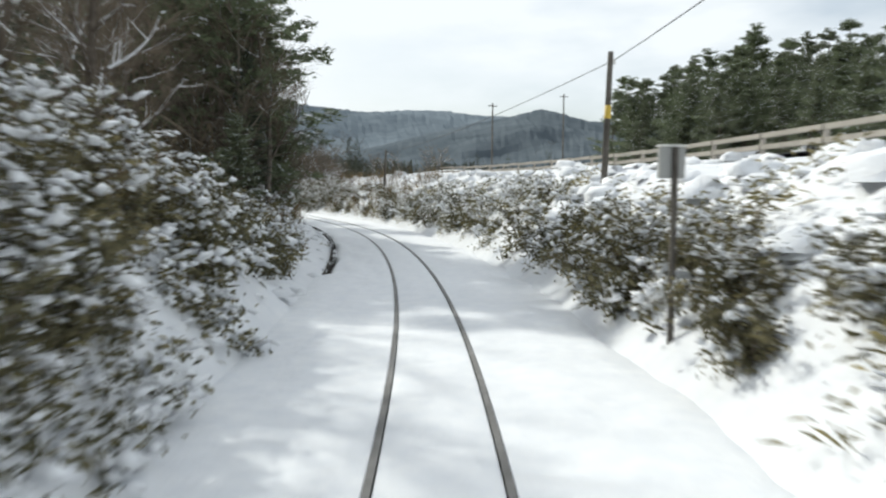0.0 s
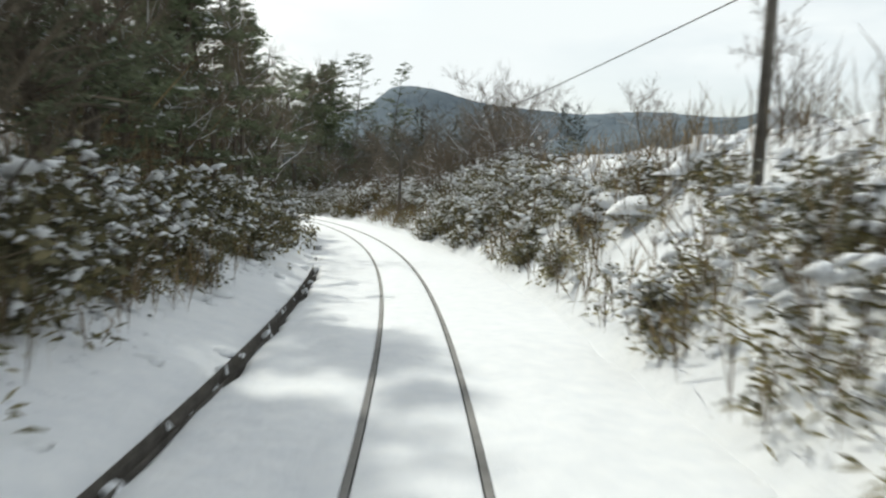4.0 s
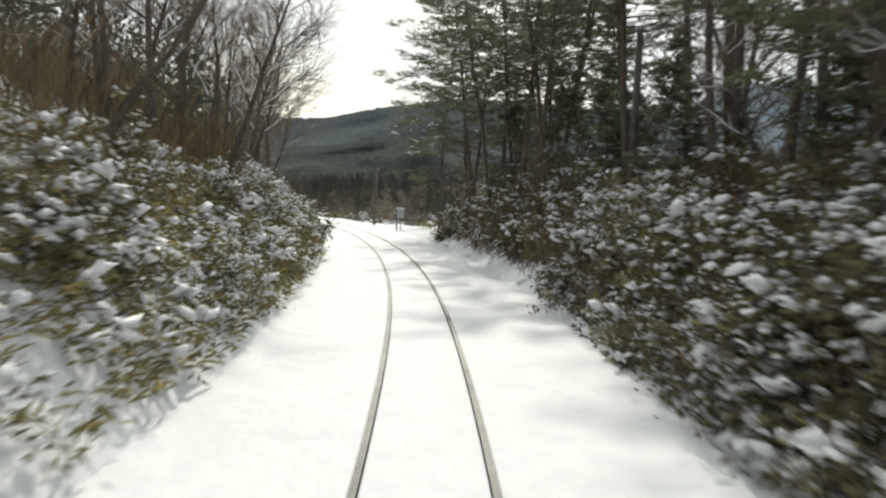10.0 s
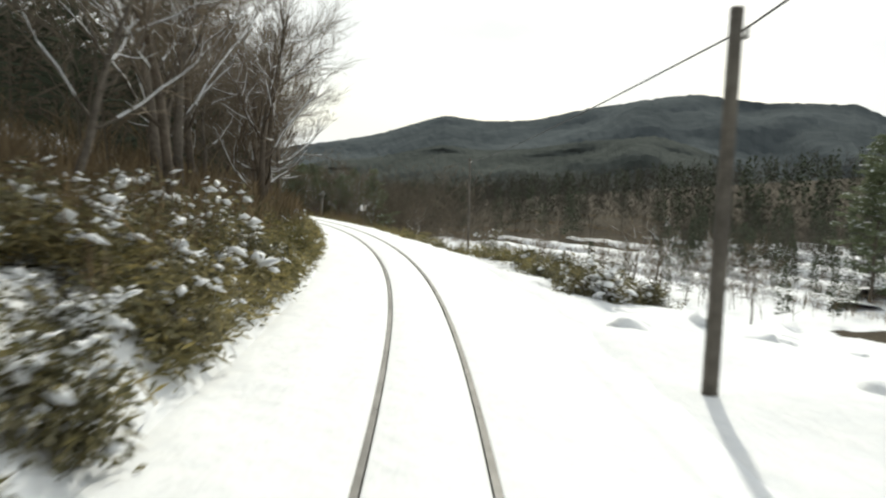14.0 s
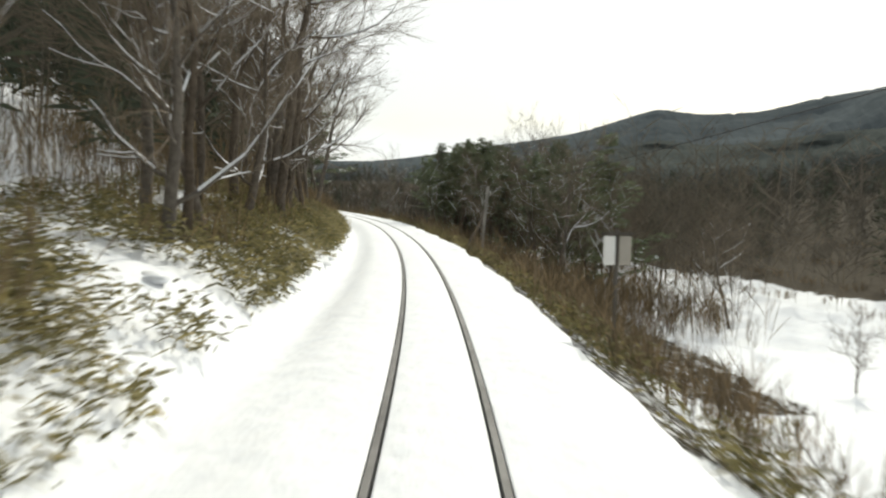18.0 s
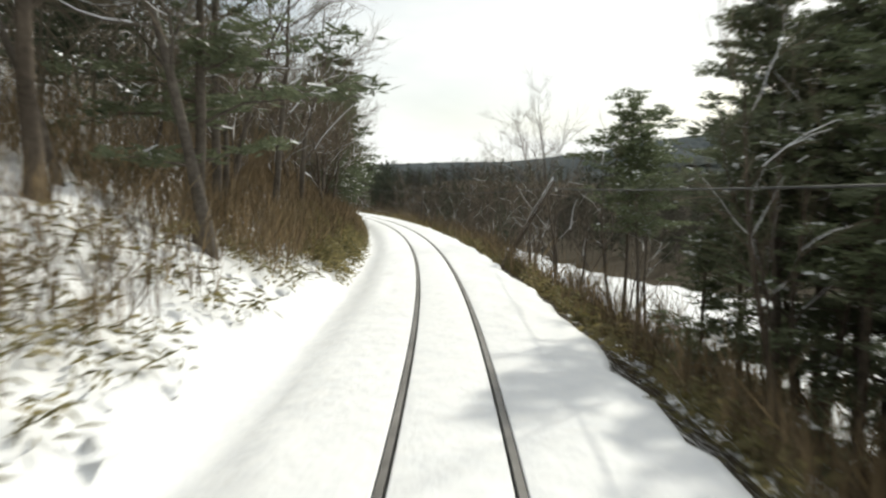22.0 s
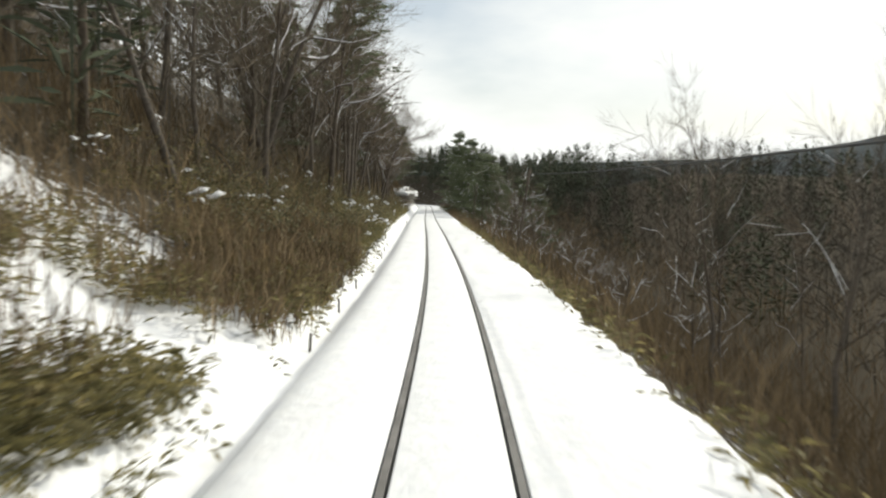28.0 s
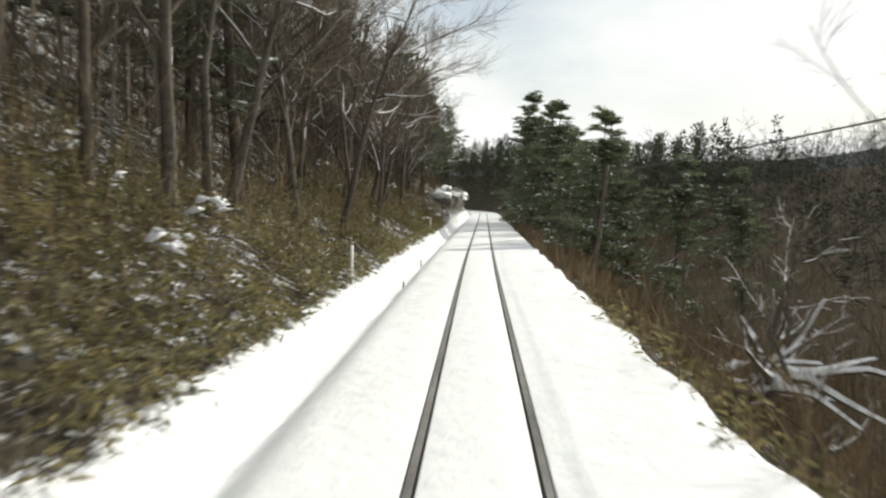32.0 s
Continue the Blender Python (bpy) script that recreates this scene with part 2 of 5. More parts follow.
class Soup:
    """Vertices and faces gathered into one mesh."""

    def __init__(self):
        self.v, self.f = [], []

    def tube(self, path, radii, sides=4, cap=False):
        """A tapering tube along a path."""
        path = [Vector(p) for p in path]
        base = len(self.v)
        for n, p in enumerate(path):
            ahead = (path[min(n + 1, len(path) - 1)] - path[max(n - 1, 0)]).normalized()
            a = ahead.cross(Vector((0.31, 0.87, 0.38)) if abs(ahead.z) > 0.8 else Vector((0, 0, 1))).normalized()
            b = ahead.cross(a)
            for k in range(sides):
                w = 2 * math.pi * k / sides
                self.v.append(tuple(p + (a * math.cos(w) + b * math.sin(w)) * radii[n]))
        for n in range(len(path) - 1):
            for k in range(sides):
                i, j = base + n * sides + k, base + n * sides + (k + 1) % sides
                self.f.append((i, j, j + sides, i + sides))
        if cap:
            self.f.append(tuple(base + (len(path) - 1) * sides + k for k in range(sides)))

    def snow_strip(self, path, radii):
        """A ridge of snow lying on the upper side of a branch."""
        base, n = len(self.v), len(path)
        for p, r in zip(path, radii):
            p = Vector(p)
            ahead = (Vector(path[-1]) - Vector(path[0])).normalized()
            side = ahead.cross(Vector((0, 0, 1)))
            side = side.normalized() if side.length > 0.05 else Vector((1, 0, 0))
            w = r * 0.85 + 0.004
            self.v += [tuple(p - side * w + Vector((0, 0, r * 0.4))), tuple(p + Vector((0, 0, r * 1.1 + w * 0.9))), tuple(p + side * w + Vector((0, 0, r * 0.4)))]
        for k in range(n - 1):
            i = base + 3 * k
            self.f += [(i, i + 1, i + 4, i + 3), (i + 1, i + 2, i + 5, i + 4)]

    def blob(self, c, rx, ry, rz, rng, rings=3, sides=6):
        """An uneven lump, flat below."""
        base = len(self.v)
        top = c[2] + rz * rng.uniform(0.8, 1.2)
        for a in range(rings):
            w = math.pi / 2 * a / rings
            for k in range(sides):
                q = 2 * math.pi * (k + 0.5 * (a % 2)) / sides
                g = rng.uniform(0.55, 1.25)
                self.v.append((c[0] + rx * math.cos(w) * math.cos(q) * g, c[1] + ry * math.cos(w) * math.sin(q) * g, c[2] + rz * math.sin(w) * g))
        self.v.append((c[0], c[1], top))
        for a in range(rings - 1):
            for k in range(sides):
                i, j = base + a * sides + k, base + a * sides + (k + 1) % sides
                self.f.append((i, j, j + sides, i + sides))
        i = base + (rings - 1) * sides
        for k in range(sides):
            self.f.append((i + k, i + (k + 1) % sides, base + rings * sides))

    def clod(self, c, r, flat, rng):
        """A small uneven lump of snow caught in twigs, drooping to one side."""
        base, q0 = len(self.v), rng.uniform(0, 6.283)
        dx, dy, long = math.cos(q0), math.sin(q0), rng.uniform(1.0, 1.9)
        ring = []
        for k in range(6):
            q, g = 1.047 * k, rng.uniform(.6, 1.25) * r
            a, b = math.cos(q) * g * long, math.sin(q) * g
            ring.append((c[0] + a * dx - b * dy, c[1] + a * dy + b * dx, c[2] - a * .3 + rng.uniform(-.25, .25) * r))
        self.v += ring
        self.v += [(c[0] + rng.uniform(-.3, .3) * r, c[1] + rng.uniform(-.3, .3) * r, c[2] + r * flat), (c[0] + dx * r * .3, c[1] + dy * r * .3, c[2] - r * flat * rng.uniform(.5, .9))]
        for k in range(6):
            n = (k + 1) % 6
            self.f += [(base + k, base + n, base + 6), (base + n, base + k, base + 7)]

    def blade(self, root, tip, width, rng, lift=0.08):
        """A narrow leaf, folded at its middle."""
        a, b = Vector(root), Vector(tip)
        d = b - a
        s = d.cross(Vector((rng.uniform(-1, 1), rng.uniform(-1, 1), rng.uniform(-0.3, 1)))).normalized() * width
        m = a + d * 0.45 + Vector((0, 0, d.length * lift))
        i = len(self.v)
        self.v += [tuple(a), tuple(m + s), tuple(b), tuple(m - s)]
        self.f += [(i, i + 1, i + 2), (i, i + 2, i + 3)]

    def done(self):
        return (self.v, self.f)


# ---- ground: heights across the line, on each side, by distance from its centre ----
DITCH = (23.5, 129.0)
OUT = [2.5, 3.2, 4.5, 6.5, 9.0, 14.0, 25.0, 50.0, 90.0, 150.0]
LEFT = {-30: [0, .9, 2.0, 3.0, 3.8, 5.5, 9, 14, 18, 20], 12: [0, .9, 2.0, 3.0, 3.8, 5.5, 9, 14, 18, 20],
        24: [0, .15, .5, 1.2, 2.2, 4, 8, 14, 18, 20], 75: [0, .1, .5, 1.5, 2.5, 4.5, 8, 14, 18, 20],
        135: [0, .1, .6, 1.5, 2.6, 4.5, 8, 14, 18, 20], 152: [0, .6, 1.8, 3.2, 4.4, 6.2, 9.5, 14, 18, 20],
        180: [0, .8, 1.8, 2.9, 4.0, 6, 9, 14, 18, 20], 194: [0, .5, 1.4, 2.0, 2.8, 4.6, 8, 14, 18, 20],
        225: [0, .5, 1.2, 1.7, 2.3, 3.6, 7, 14, 18, 20], 260: [0, .35, .95, 1.3, 1.6, 2.5, 5, 12, 18, 20],
        270: [0, .35, 1.0, 1.6, 2.1, 3.2, 6, 13, 20, 22], 290: [0, .4, 1.2, 2.1, 2.9, 4.4, 7.5, 14, 21, 23], 330: [0, .3, 1.0, 2.0, 3.0, 5.4, 10, 20, 28, 30],
        380: [0, .3, .9, 2, 3.3, 6, 12, 22, 30, 32], 412: [0, 0, .5, 1.7, 3.2, 6.5, 13, 26, 36, 38],
        470: [0, .1, .6, 1.8, 3.2, 6.5, 13, 26, 36, 38], 525: [0, .2, .9, 2.2, 3.6, 6.5, 13, 26, 36, 38], 540: [0, .6, 2.4, 4.0, 5.2, 8, 14, 26, 36, 38], 600: [0, .7, 2.8, 4.4, 5.4, 8, 14, 26, 36, 38], 720: [0, .3, 1.2, 2.8, 4.2, 7, 13, 26, 36, 38]}
RIGHT = {-30: [0, .3, 1.2, 2.5, 3.2, 3.4, 4.2, 5, 6, 6], 30: [0, .4, 1.5, 2.9, 3.3, 3.5, 4.2, 4.5, 5, 5],
         58: [0, .4, 1.5, 2.9, 3.6, 3.8, 4.1, 4.2, 4.5, 4.5], 74: [0, .4, 1.6, 3.3, 4.0, 4.2, 4.3, 4.2, 4.2, 4.2], 92: [0, .4, 1.5, 3.0, 3.8, 4.0, 3.9, 3.6, 4, 4], 110: [0, .2, 1.1, 2.1, 2.7, 3, 3.2, 3.4, 3.5, 3.5],
         130: [0, .3, 1.2, 2.0, 2.4, 3, 3.4, 3, 2, 5], 152: [0, .3, 1.3, 2.3, 2.7, 3, 2.5, 0, -2, 3],
         174: [0, .2, 1.2, 2.2, 2.5, 2.4, 1, -2, -3, 4], 184: [0, .05, .6, 1.2, 1.3, 1.2, 0, -3, -3, 5], 193: [0, 0, .3, .8, .9, .3, -1.5, -3, -3, 6],
         203: [0, 0, -.05, -.1, -.3, -1, -2.5, -3, -3, 7], 228: [0, 0, -.2, -.6, -1.2, -2.4, -3.2, -3.3, -2.5, 9],
         255: [-.05, -.6, -1.6, -2.7, -3.1, -3.2, -3.3, -3.3, 0, 12], 300: [-.05, -.6, -1.6, -2.8, -3.3, -3.5, -3.5, 0, 3, 10],
         330: [-.05, -.6, -1.7, -3, -4.0, -4.5, -4.4, 0, 4, 10], 400: [-.05, -.5, -1.5, -3, -4.5, -5.4, -5.2, -1, 2, 6],
         440: [-.05, -.5, -1.5, -3, -4.5, -5.4, -5, -3, -1.5, -1],
         500: [-.05, -.5, -1.5, -3, -4.2, -4.6, -3, 0, 1, 1], 560: [-.05, -.4, -1, -1.8, -2.2, -2, 1, 8, 7.5, 7.5], 620: [0, .2, .8, 1.5, 2, 2.5, 3, 4, 5, 5], 655: [0, .5, 2, 5, 7, 9, 10, 3, 3, 3], 720: [0, .5, 2, 5, 7, 9, 10, 3, 3, 3]}


def table(rows, s, a):
    keys = sorted(rows)
    grid = np.array([rows[k] for k in keys], float)
    at_s = np.stack([np.interp(s, keys, grid[:, c]) for c in range(len(OUT))], -1)
    return np.array([np.interp(x, OUT, r) for x, r in zip(a, at_s)])


def height(s, u):
    s, u = np.atleast_1d(np.asarray(s, float)), np.atleast_1d(np.asarray(u, float))
    s, u = np.broadcast_arrays(s, u)
    a = np.abs(u)
    z = np.where(u < 0, table(LEFT, s, a), table(RIGHT, s, a))
    toe = np.clip((a - 2.35) / 1.35, 0, 1)
    z = np.where(z > 0, z * toe * toe * (3 - 2 * toe), z)
    edge = np.clip((2.95 - a) / 0.3, 0, 1) * np.where((u < 0) & (s > 262), 0.8, 0.12)
    drain = np.where((u < 0) & (s > DITCH[0]) & (s < DITCH[1]) & (a < 2.5), 0.55, 0.0)
    far = np.clip((a - np.where(u < 0, 92, 190)) / np.where(u < 0, 36, 10), 0, 1)
    return (z - edge - drain + np.where(a > 2.6, rough_u(s, u), 0)) * (1 - far) - 7.0 * far


def rough_u(s, u):
    a = np.abs(u)
    k = np.clip((a - 2.6) / 2.5, 0, 1)
    n = np.array([noise.noise((x * 0.45, y * 0.45, 3.1)) * 0.3 + noise.noise((x * 1.3, y * 1.3, 7.7)) * 0.14 + noise.noise((x * 0.12, y * 0.12, 1.7)) * 0.4 for x, y in zip(s, u)])
    return n * k


def spot(s, u, sink=0.0):
    x, y = place(s, u)
    return float(x), float(y), float(height(s, u)[0]) - sink


COVER_L = ([-30, 15, 24, 70, 100, 124, 130, 145, 150, 180, 195, 208, 238, 255, 300, 330, 345, 365, 398, 404, 413, 418, 430, 470, 640],
           [.54, .54, .62, .58, .46, .46, .68, .68, .66, .66, .64, .46, .46, .57, .62, .58, .44, .40, .42, .62, .60, .36, .34, .43, .36])
COVER_R = ([-30, 40, 92, 120, 172, 186, 192, 225, 255, 300, 330, 640], [.60, .60, .60, .46, .40, .52, .7, .55, .46, .40, .40, .36])


def ground_sheet(name, side):
    cols = np.r_[2.3, 2.47, 2.58, np.arange(2.7, 9, 0.35), np.arange(9, 25, 1.2), np.arange(25, 60, 3.0), np.arange(60, 93, 8.0), (100, 112, 130) if side < 0 else np.r_[np.arange(100, 190, 8.0), 200.0]]
    rows = np.arange(S0, S1 - 1, 0.9)
    S, A = np.meshgrid(rows, cols, indexing="ij")
    z = height(S.ravel(), side * A.ravel())
    x, y = place(S.ravel(), side * A.ravel())
    nr, nc = S.shape
    idx = np.arange(nr * nc).reshape(nr, nc)
    q = np.stack([idx[:-1, :-1], idx[1:, :-1], idx[1:, 1:], idx[:-1, 1:]], -1).reshape(-1, 4)
    if side > 0:
        q = q[:, ::-1]
    ob = smooth(part(name, (np.stack([x, y, z - 0.02], -1).tolist(), q.tolist()), GROUND))
    cover = np.interp(S.ravel(), *(COVER_L if side < 0 else COVER_R))
    reach = np.interp(S.ravel(), [330, 338, 362, 372, 394, 398, 413, 430, 450], [3.6, 3.1, 3.1, 3.5, 3.5, 2.9, 2.9, 3.0, 3.5]) if side < 0 else 3.6
    cover = cover + np.clip((reach - A.ravel()) * 0.4, 0, 0.4) * (S.ravel() < 262 if side > 0 else 1)
    if side > 0:
        stream_a, stream_b = np.interp(S.ravel(), [275, 320, 350, 380, 410, 428], [11, 11, 13.5, 13.3, 16.5, 20]), np.interp(S.ravel(), [275, 330, 350, 370, 393, 428], [27, 27, 26, 25, 21.5, 25])
        flat = ((S.ravel() > 186) & (A.ravel() > 5) & (A.ravel() < np.interp(S.ravel(), [186, 226, 242, 275], [15, 17, 50, 60])) & (S.ravel() < 275)) | ((S.ravel() > 275) & (A.ravel() > stream_a) & (A.ravel() < stream_b) & (S.ravel() < 428)) | ((S.ravel() < 50) & (A.ravel() > 9) & (A.ravel() < 18))
        cover = np.where(flat, 1.0, cover)
        cover = np.where((A.ravel() > 54) | ((A.ravel() > 25) & (S.ravel() > 285)), 0.12, cover)
        cover = np.where((S.ravel() > 404) & (A.ravel() > 10) & ~flat, 0.24, cover)
        cover = np.where((S.ravel() > 196) & (S.ravel() < 285) & (A.ravel() > 15) & ~flat, 0.2, cover)
        cover = np.where((S.ravel() > 330) & (S.ravel() < 440) & (A.ravel() >= stream_b) & (A.ravel() < stream_b + 10), 0.26, cover)
    ob.data.attributes.new("cover", "FLOAT", "POINT").data.foreach_set("value", cover.astype(np.float32))
    return tagged(ob, "snow over brown leaf litter on the bank" if side < 0 else "snow over litter on banks and valley fields", "ground", kind="structure")


ground_sheet("ground_left", -1)
ground_sheet("ground_right", 1)


def sweep(name, section, mat, s_from, s_to, step, parent=None, label="", closed=False, wobble=0.0):
    """A cross-section (u, z) carried along the line."""
    rows = np.linspace(s_from, s_to, max(2, int(round((s_to - s_from) / step)) + 1))
    v = []
    for s in rows:
        lean = CANT * along(LINE_K, s)
        outline = section(s) if callable(section) else section
        for u, z in outline:
            w = wobble * (noise.noise((s * 0.5, u * 1.5, 2.0)) + 0.6 * noise.noise((s * 1.7, u * 2.0, 5.0))) if abs(u) > 0.8 else 0.0
            x, y = place(s, u + w * (1.6 if abs(u) > 2.1 else 0.4))
            v.append((x, y, z + math.sin(lean) * max(-1.2, min(1.2, u)) + w * 0.5))
    n, f = len(outline), []
    for r in range(len(rows) - 1):
        for k in range(n if closed else n - 1):
            i, j = r * n + k, r * n + (k + 1) % n
            f.append((i, i + n, j + n, j))
    if closed:
        f += [tuple(range(n - 1, -1, -1)), tuple((len(rows) - 1) * n + k for k in range(n))]
    return part(name, (v, f), mat, parent, label)


# ---- the line: snow bed with two grooves, rails lying in them ----
bed = tagged(new("snow_bed"), "smooth white snow covering the track bed", "snow", kind="structure")
G = GAUGE
LEFT_EDGE = [(-3.2, -.22), (-2.95, -.06), (-2.6, -.005), (-2.0, .0), (-1.5, .0), (-.9, -.015)]
DRAIN_EDGE = [(-2.42, -.42), (-2.40, -.10), (-2.3, -.04), (-2.0, -.01), (-1.5, .0), (-.9, -.015)]
DIP_EDGE = [(-3.1, -.10), (-2.85, -.16), (-2.62, -.27), (-2.42, -.30), (-2.15, -.21), (-1.9, -.10), (-1.7, -.035), (-1.5, -.012), (-1.2, -.005)]
STEP_EDGE = [(-3.1, -.06), (-2.92, -.18), (-2.70, -.46), (-2.56, -.56), (-2.44, -.53), (-2.20, -.30), (-2.02, -.13), (-1.90, -.04), (-1.72, -.012), (-1.2, -.005)]
RIGHT_EDGE = [(.9, -.015), (1.5, .0), (2.0, .0), (2.6, -.005), (2.95, -.06), (3.2, -.22)]
BERM_EDGE = [(.9, -.015), (1.4, -.03), (1.75, -.02), (1.92, .035), (2.05, .06), (2.2, .01), (2.45, -.02), (2.8, -.03), (3.2, -.22)]
BANK_EDGE = [(.9, -.015), (1.5, .0), (1.9, -.01), (2.2, -.03), (2.38, -.10), (2.5, -.38)]
BROAD_EDGE = [(.9, -.015), (1.5, .0), (2.1, -.01), (2.5, -.03), (2.75, -.10), (2.9, -.40)]
NARROW, WIDE = (.040, .046), (.056, .062)      # how far the snow stands off each rail's sides


def groove(side, w):
    return [(side * (G + w + .02), -.016), (side * (G + w), -.02), (side * (G + w - .004), -.03), (side * (G + w - .006), -.15)]


def inner(w):
    return [(-G + w - .006, -.15), (-G + w - .004, -.03), (-G + w, -.02), (-G + w + .02, -.016), (-.25, .0), (0, .006), (.25, .0), (G - w - .02, -.016), (G - w, -.02), (G - w + .004, -.03), (G - w + .006, -.15)]


EDGE_L = [(S0, LEFT_EDGE), (DITCH[0], LEFT_EDGE), (DITCH[0] + .6, DRAIN_EDGE), (84, DRAIN_EDGE), (84.6, LEFT_EDGE), (86.4, LEFT_EDGE), (87, DRAIN_EDGE), (88.2, DRAIN_EDGE), (88.8, LEFT_EDGE), (91.6, LEFT_EDGE), (92.4, DRAIN_EDGE), (95.6, DRAIN_EDGE), (96.6, LEFT_EDGE), (102.4, LEFT_EDGE), (103.4, DRAIN_EDGE), (DITCH[1], DRAIN_EDGE), (DITCH[1] + .8, LEFT_EDGE), (252, LEFT_EDGE), (272, DIP_EDGE), (386, DIP_EDGE), (402, STEP_EDGE), (S1, STEP_EDGE)]
EDGE_R = [(S0, RIGHT_EDGE), (154, RIGHT_EDGE), (160, BERM_EDGE), (183, BERM_EDGE), (188, RIGHT_EDGE), (234, RIGHT_EDGE), (246, BANK_EDGE), (388, BANK_EDGE), (400, BROAD_EDGE), (S1, BROAD_EDGE)]
STAND = [(S0, 0), (208, 0), (220, 1), (S1, 1)]


def edge_at(rows, s):
    """The cross-section at s, between the two named ones round it."""
    def even(edge):
        e = np.array(edge)
        run = np.r_[0, np.cumsum(np.hypot(*np.diff(e, axis=0).T))]
        k = np.linspace(0, run[-1], 13)
        return np.stack([np.interp(k, run, e[:, 0]), np.interp(k, run, e[:, 1])], -1)
    n = max(0, min(len(rows) - 2, sum(1 for r in rows if r[0] <= s) - 1))
    (s_a, a), (s_b, e) = rows[n], rows[n + 1]
    return even(a) + (even(e) - even(a)) * min(1.0, max(0.0, (s - s_a) / (s_b - s_a)))


def stand_off(s, k):
    return float(np.interp(s, [r[0] for r in STAND], [(NARROW[k], WIDE[k])[r[1]] for r in STAND]))


smooth(sweep("shoulder", lambda s: [tuple(p) for p in edge_at(EDGE_L, s)] + groove(-1, stand_off(s, 0)), SNOW, S0, S1 - 5, 0.6, bed, wobble=0.10))
smooth(sweep("middle", lambda s: inner(stand_off(s, 1)), SNOW, S0, S1 - 5, 0.7, bed))
smooth(sweep("shoulder", lambda s: groove(1, stand_off(s, 0))[::-1] + [tuple(p) for p in edge_at(EDGE_R, s)], SNOW, S0, S1 - 5, 0.6, bed, wobble=0.10))
track = tagged(new("railway_track"), "single narrow-gauge track with rail heads showing in snow", "railway track", kind="structure")
sweep("ballast", [(-.75, -.14), (.75, -.14)], BALLAST, S0, S1 - 5, 2.0, track)
HEAD = [(-.032, 0), (.032, 0), (.034, -.03), (.010, -.05), (.010, -.12), (.055, -.135), (-.055, -.135), (-.010, -.12), (-.010, -.05), (-.034, -.03)]
for side in (-1, 1):
    for s in np.arange(-20, 690, 25.0):
        sweep("rail", [(side * G + u, z + .004) for u, z in HEAD], STEEL, s, s + 24.98, 1.25, track, closed=True)


# ---- trees ----
def wander(start, way, length, steps, bend, rng, up=0.0):
    p, d, path = Vector(start), Vector(way).normalized(), [tuple(start)]
    for _ in range(steps):
        d = (d + Vector((rng.gauss(0, bend), rng.gauss(0, bend), rng.gauss(0, bend) + up))).normalized()
        p = p + d * (length / steps)
        path.append(tuple(p))
    return path, d


def side_way(d, angle, spin):
    d = Vector(d)
    a = d.cross(Vector((0.2, 0.1, 1)) if abs(d.z) < 0.9 else Vector((1, 0.1, 0))).normalized()
    b = d.cross(a)
    return d * math.cos(angle) + (a * math.cos(spin) + b * math.sin(spin)) * math.sin(angle)


def bare_tree(seed, tall, girth, lean=(0.0, 0.0), bushy=1.0, snowy=0.6, low=0.3, fan=1.0, fine=1.0):
    """A leafless broadleaf tree: trunk with limbs, twigs, and snow lying along the branches."""
    rng = random.Random(seed)
    root = new("bare_tree")
    wood, twigs, snow = Soup(), Soup(), Soup()
    trunk, d = wander((0, 0, -0.3), (lean[0], lean[1], 1), tall * 0.8, 9, 0.07, rng, 0.04)
    radii = [girth * (1 - 0.85 * n / 9) for n in range(10)]
    radii[0] *= 1.35
    wood.tube(trunk, radii, 7)
    limbs = int(11 * bushy)
    for k in range(limbs):
        h = low + (1 - low) * (k + rng.random()) / limbs
        i = min(8, int(h * 9))
        p = Vector(trunk[i]).lerp(Vector(trunk[i + 1]), h * 9 - i)
        r = radii[i] * 0.38
        ahead = Vector(trunk[i + 1]) - Vector(trunk[i])
        way = side_way(ahead.normalized(), rng.uniform(0.6, 1.1) * fan, k * 2.4 + rng.uniform(-.5, .5))
        ln = tall * rng.uniform(0.28, 0.45) * (1.15 - 0.55 * h)
        limb, _ = wander(p, way, ln, 6, 0.16, rng, 0.10)
        lr = [r * (1 - 0.8 * n / 6) + 0.004 for n in range(7)]
        wood.tube(limb, lr, 5)
        if rng.random() < snowy:
            snow.snow_strip(limb[1:], lr[1:])
        for j in range(int(9 * fine)):
            m = rng.randint(1, 5)
            q = Vector(limb[m]).lerp(Vector(limb[m + 1]), rng.random())
            w2 = side_way((Vector(limb[m + 1]) - Vector(limb[m])).normalized(), rng.uniform(0.5, 1.0), rng.uniform(0, 6.28))
            l2 = ln * rng.uniform(0.3, 0.55)
            br, _ = wander(q, w2, l2, 4, 0.2, rng, 0.09)
            r2 = [min(lr[m] * 0.45, 0.014) * (1 - 0.8 * n / 4) + 0.003 for n in range(5)]
            twigs.tube(br, r2, 3)
            if rng.random() < snowy * 0.4:
                snow.snow_strip(br[:4], r2[:4])
            for _ in range(int(15 * fine)):
                m2 = rng.randint(0, 3)
                q2 = Vector(br[m2]).lerp(Vector(br[m2 + 1]), rng.random())
                w3 = side_way((Vector(br[m2 + 1]) - Vector(br[m2])).normalized(), rng.uniform(0.3, 0.7), rng.uniform(0, 6.28))
                twigs.blade(q2, q2 + (w3 + Vector((0, 0, 0.1))) * l2 * rng.uniform(0.25, 0.7), 0.0055, rng, 0.008)
    smooth(part("trunk", wood.done(), BARK, root))
    part("twig_spray", twigs.done(), TWIG, root)["kind"] = "stuff"
    if snow.v:
        part("branch_snow", snow.done(), SNOW, root, "snow lying on the branches")["kind"] = "stuff"
    return root


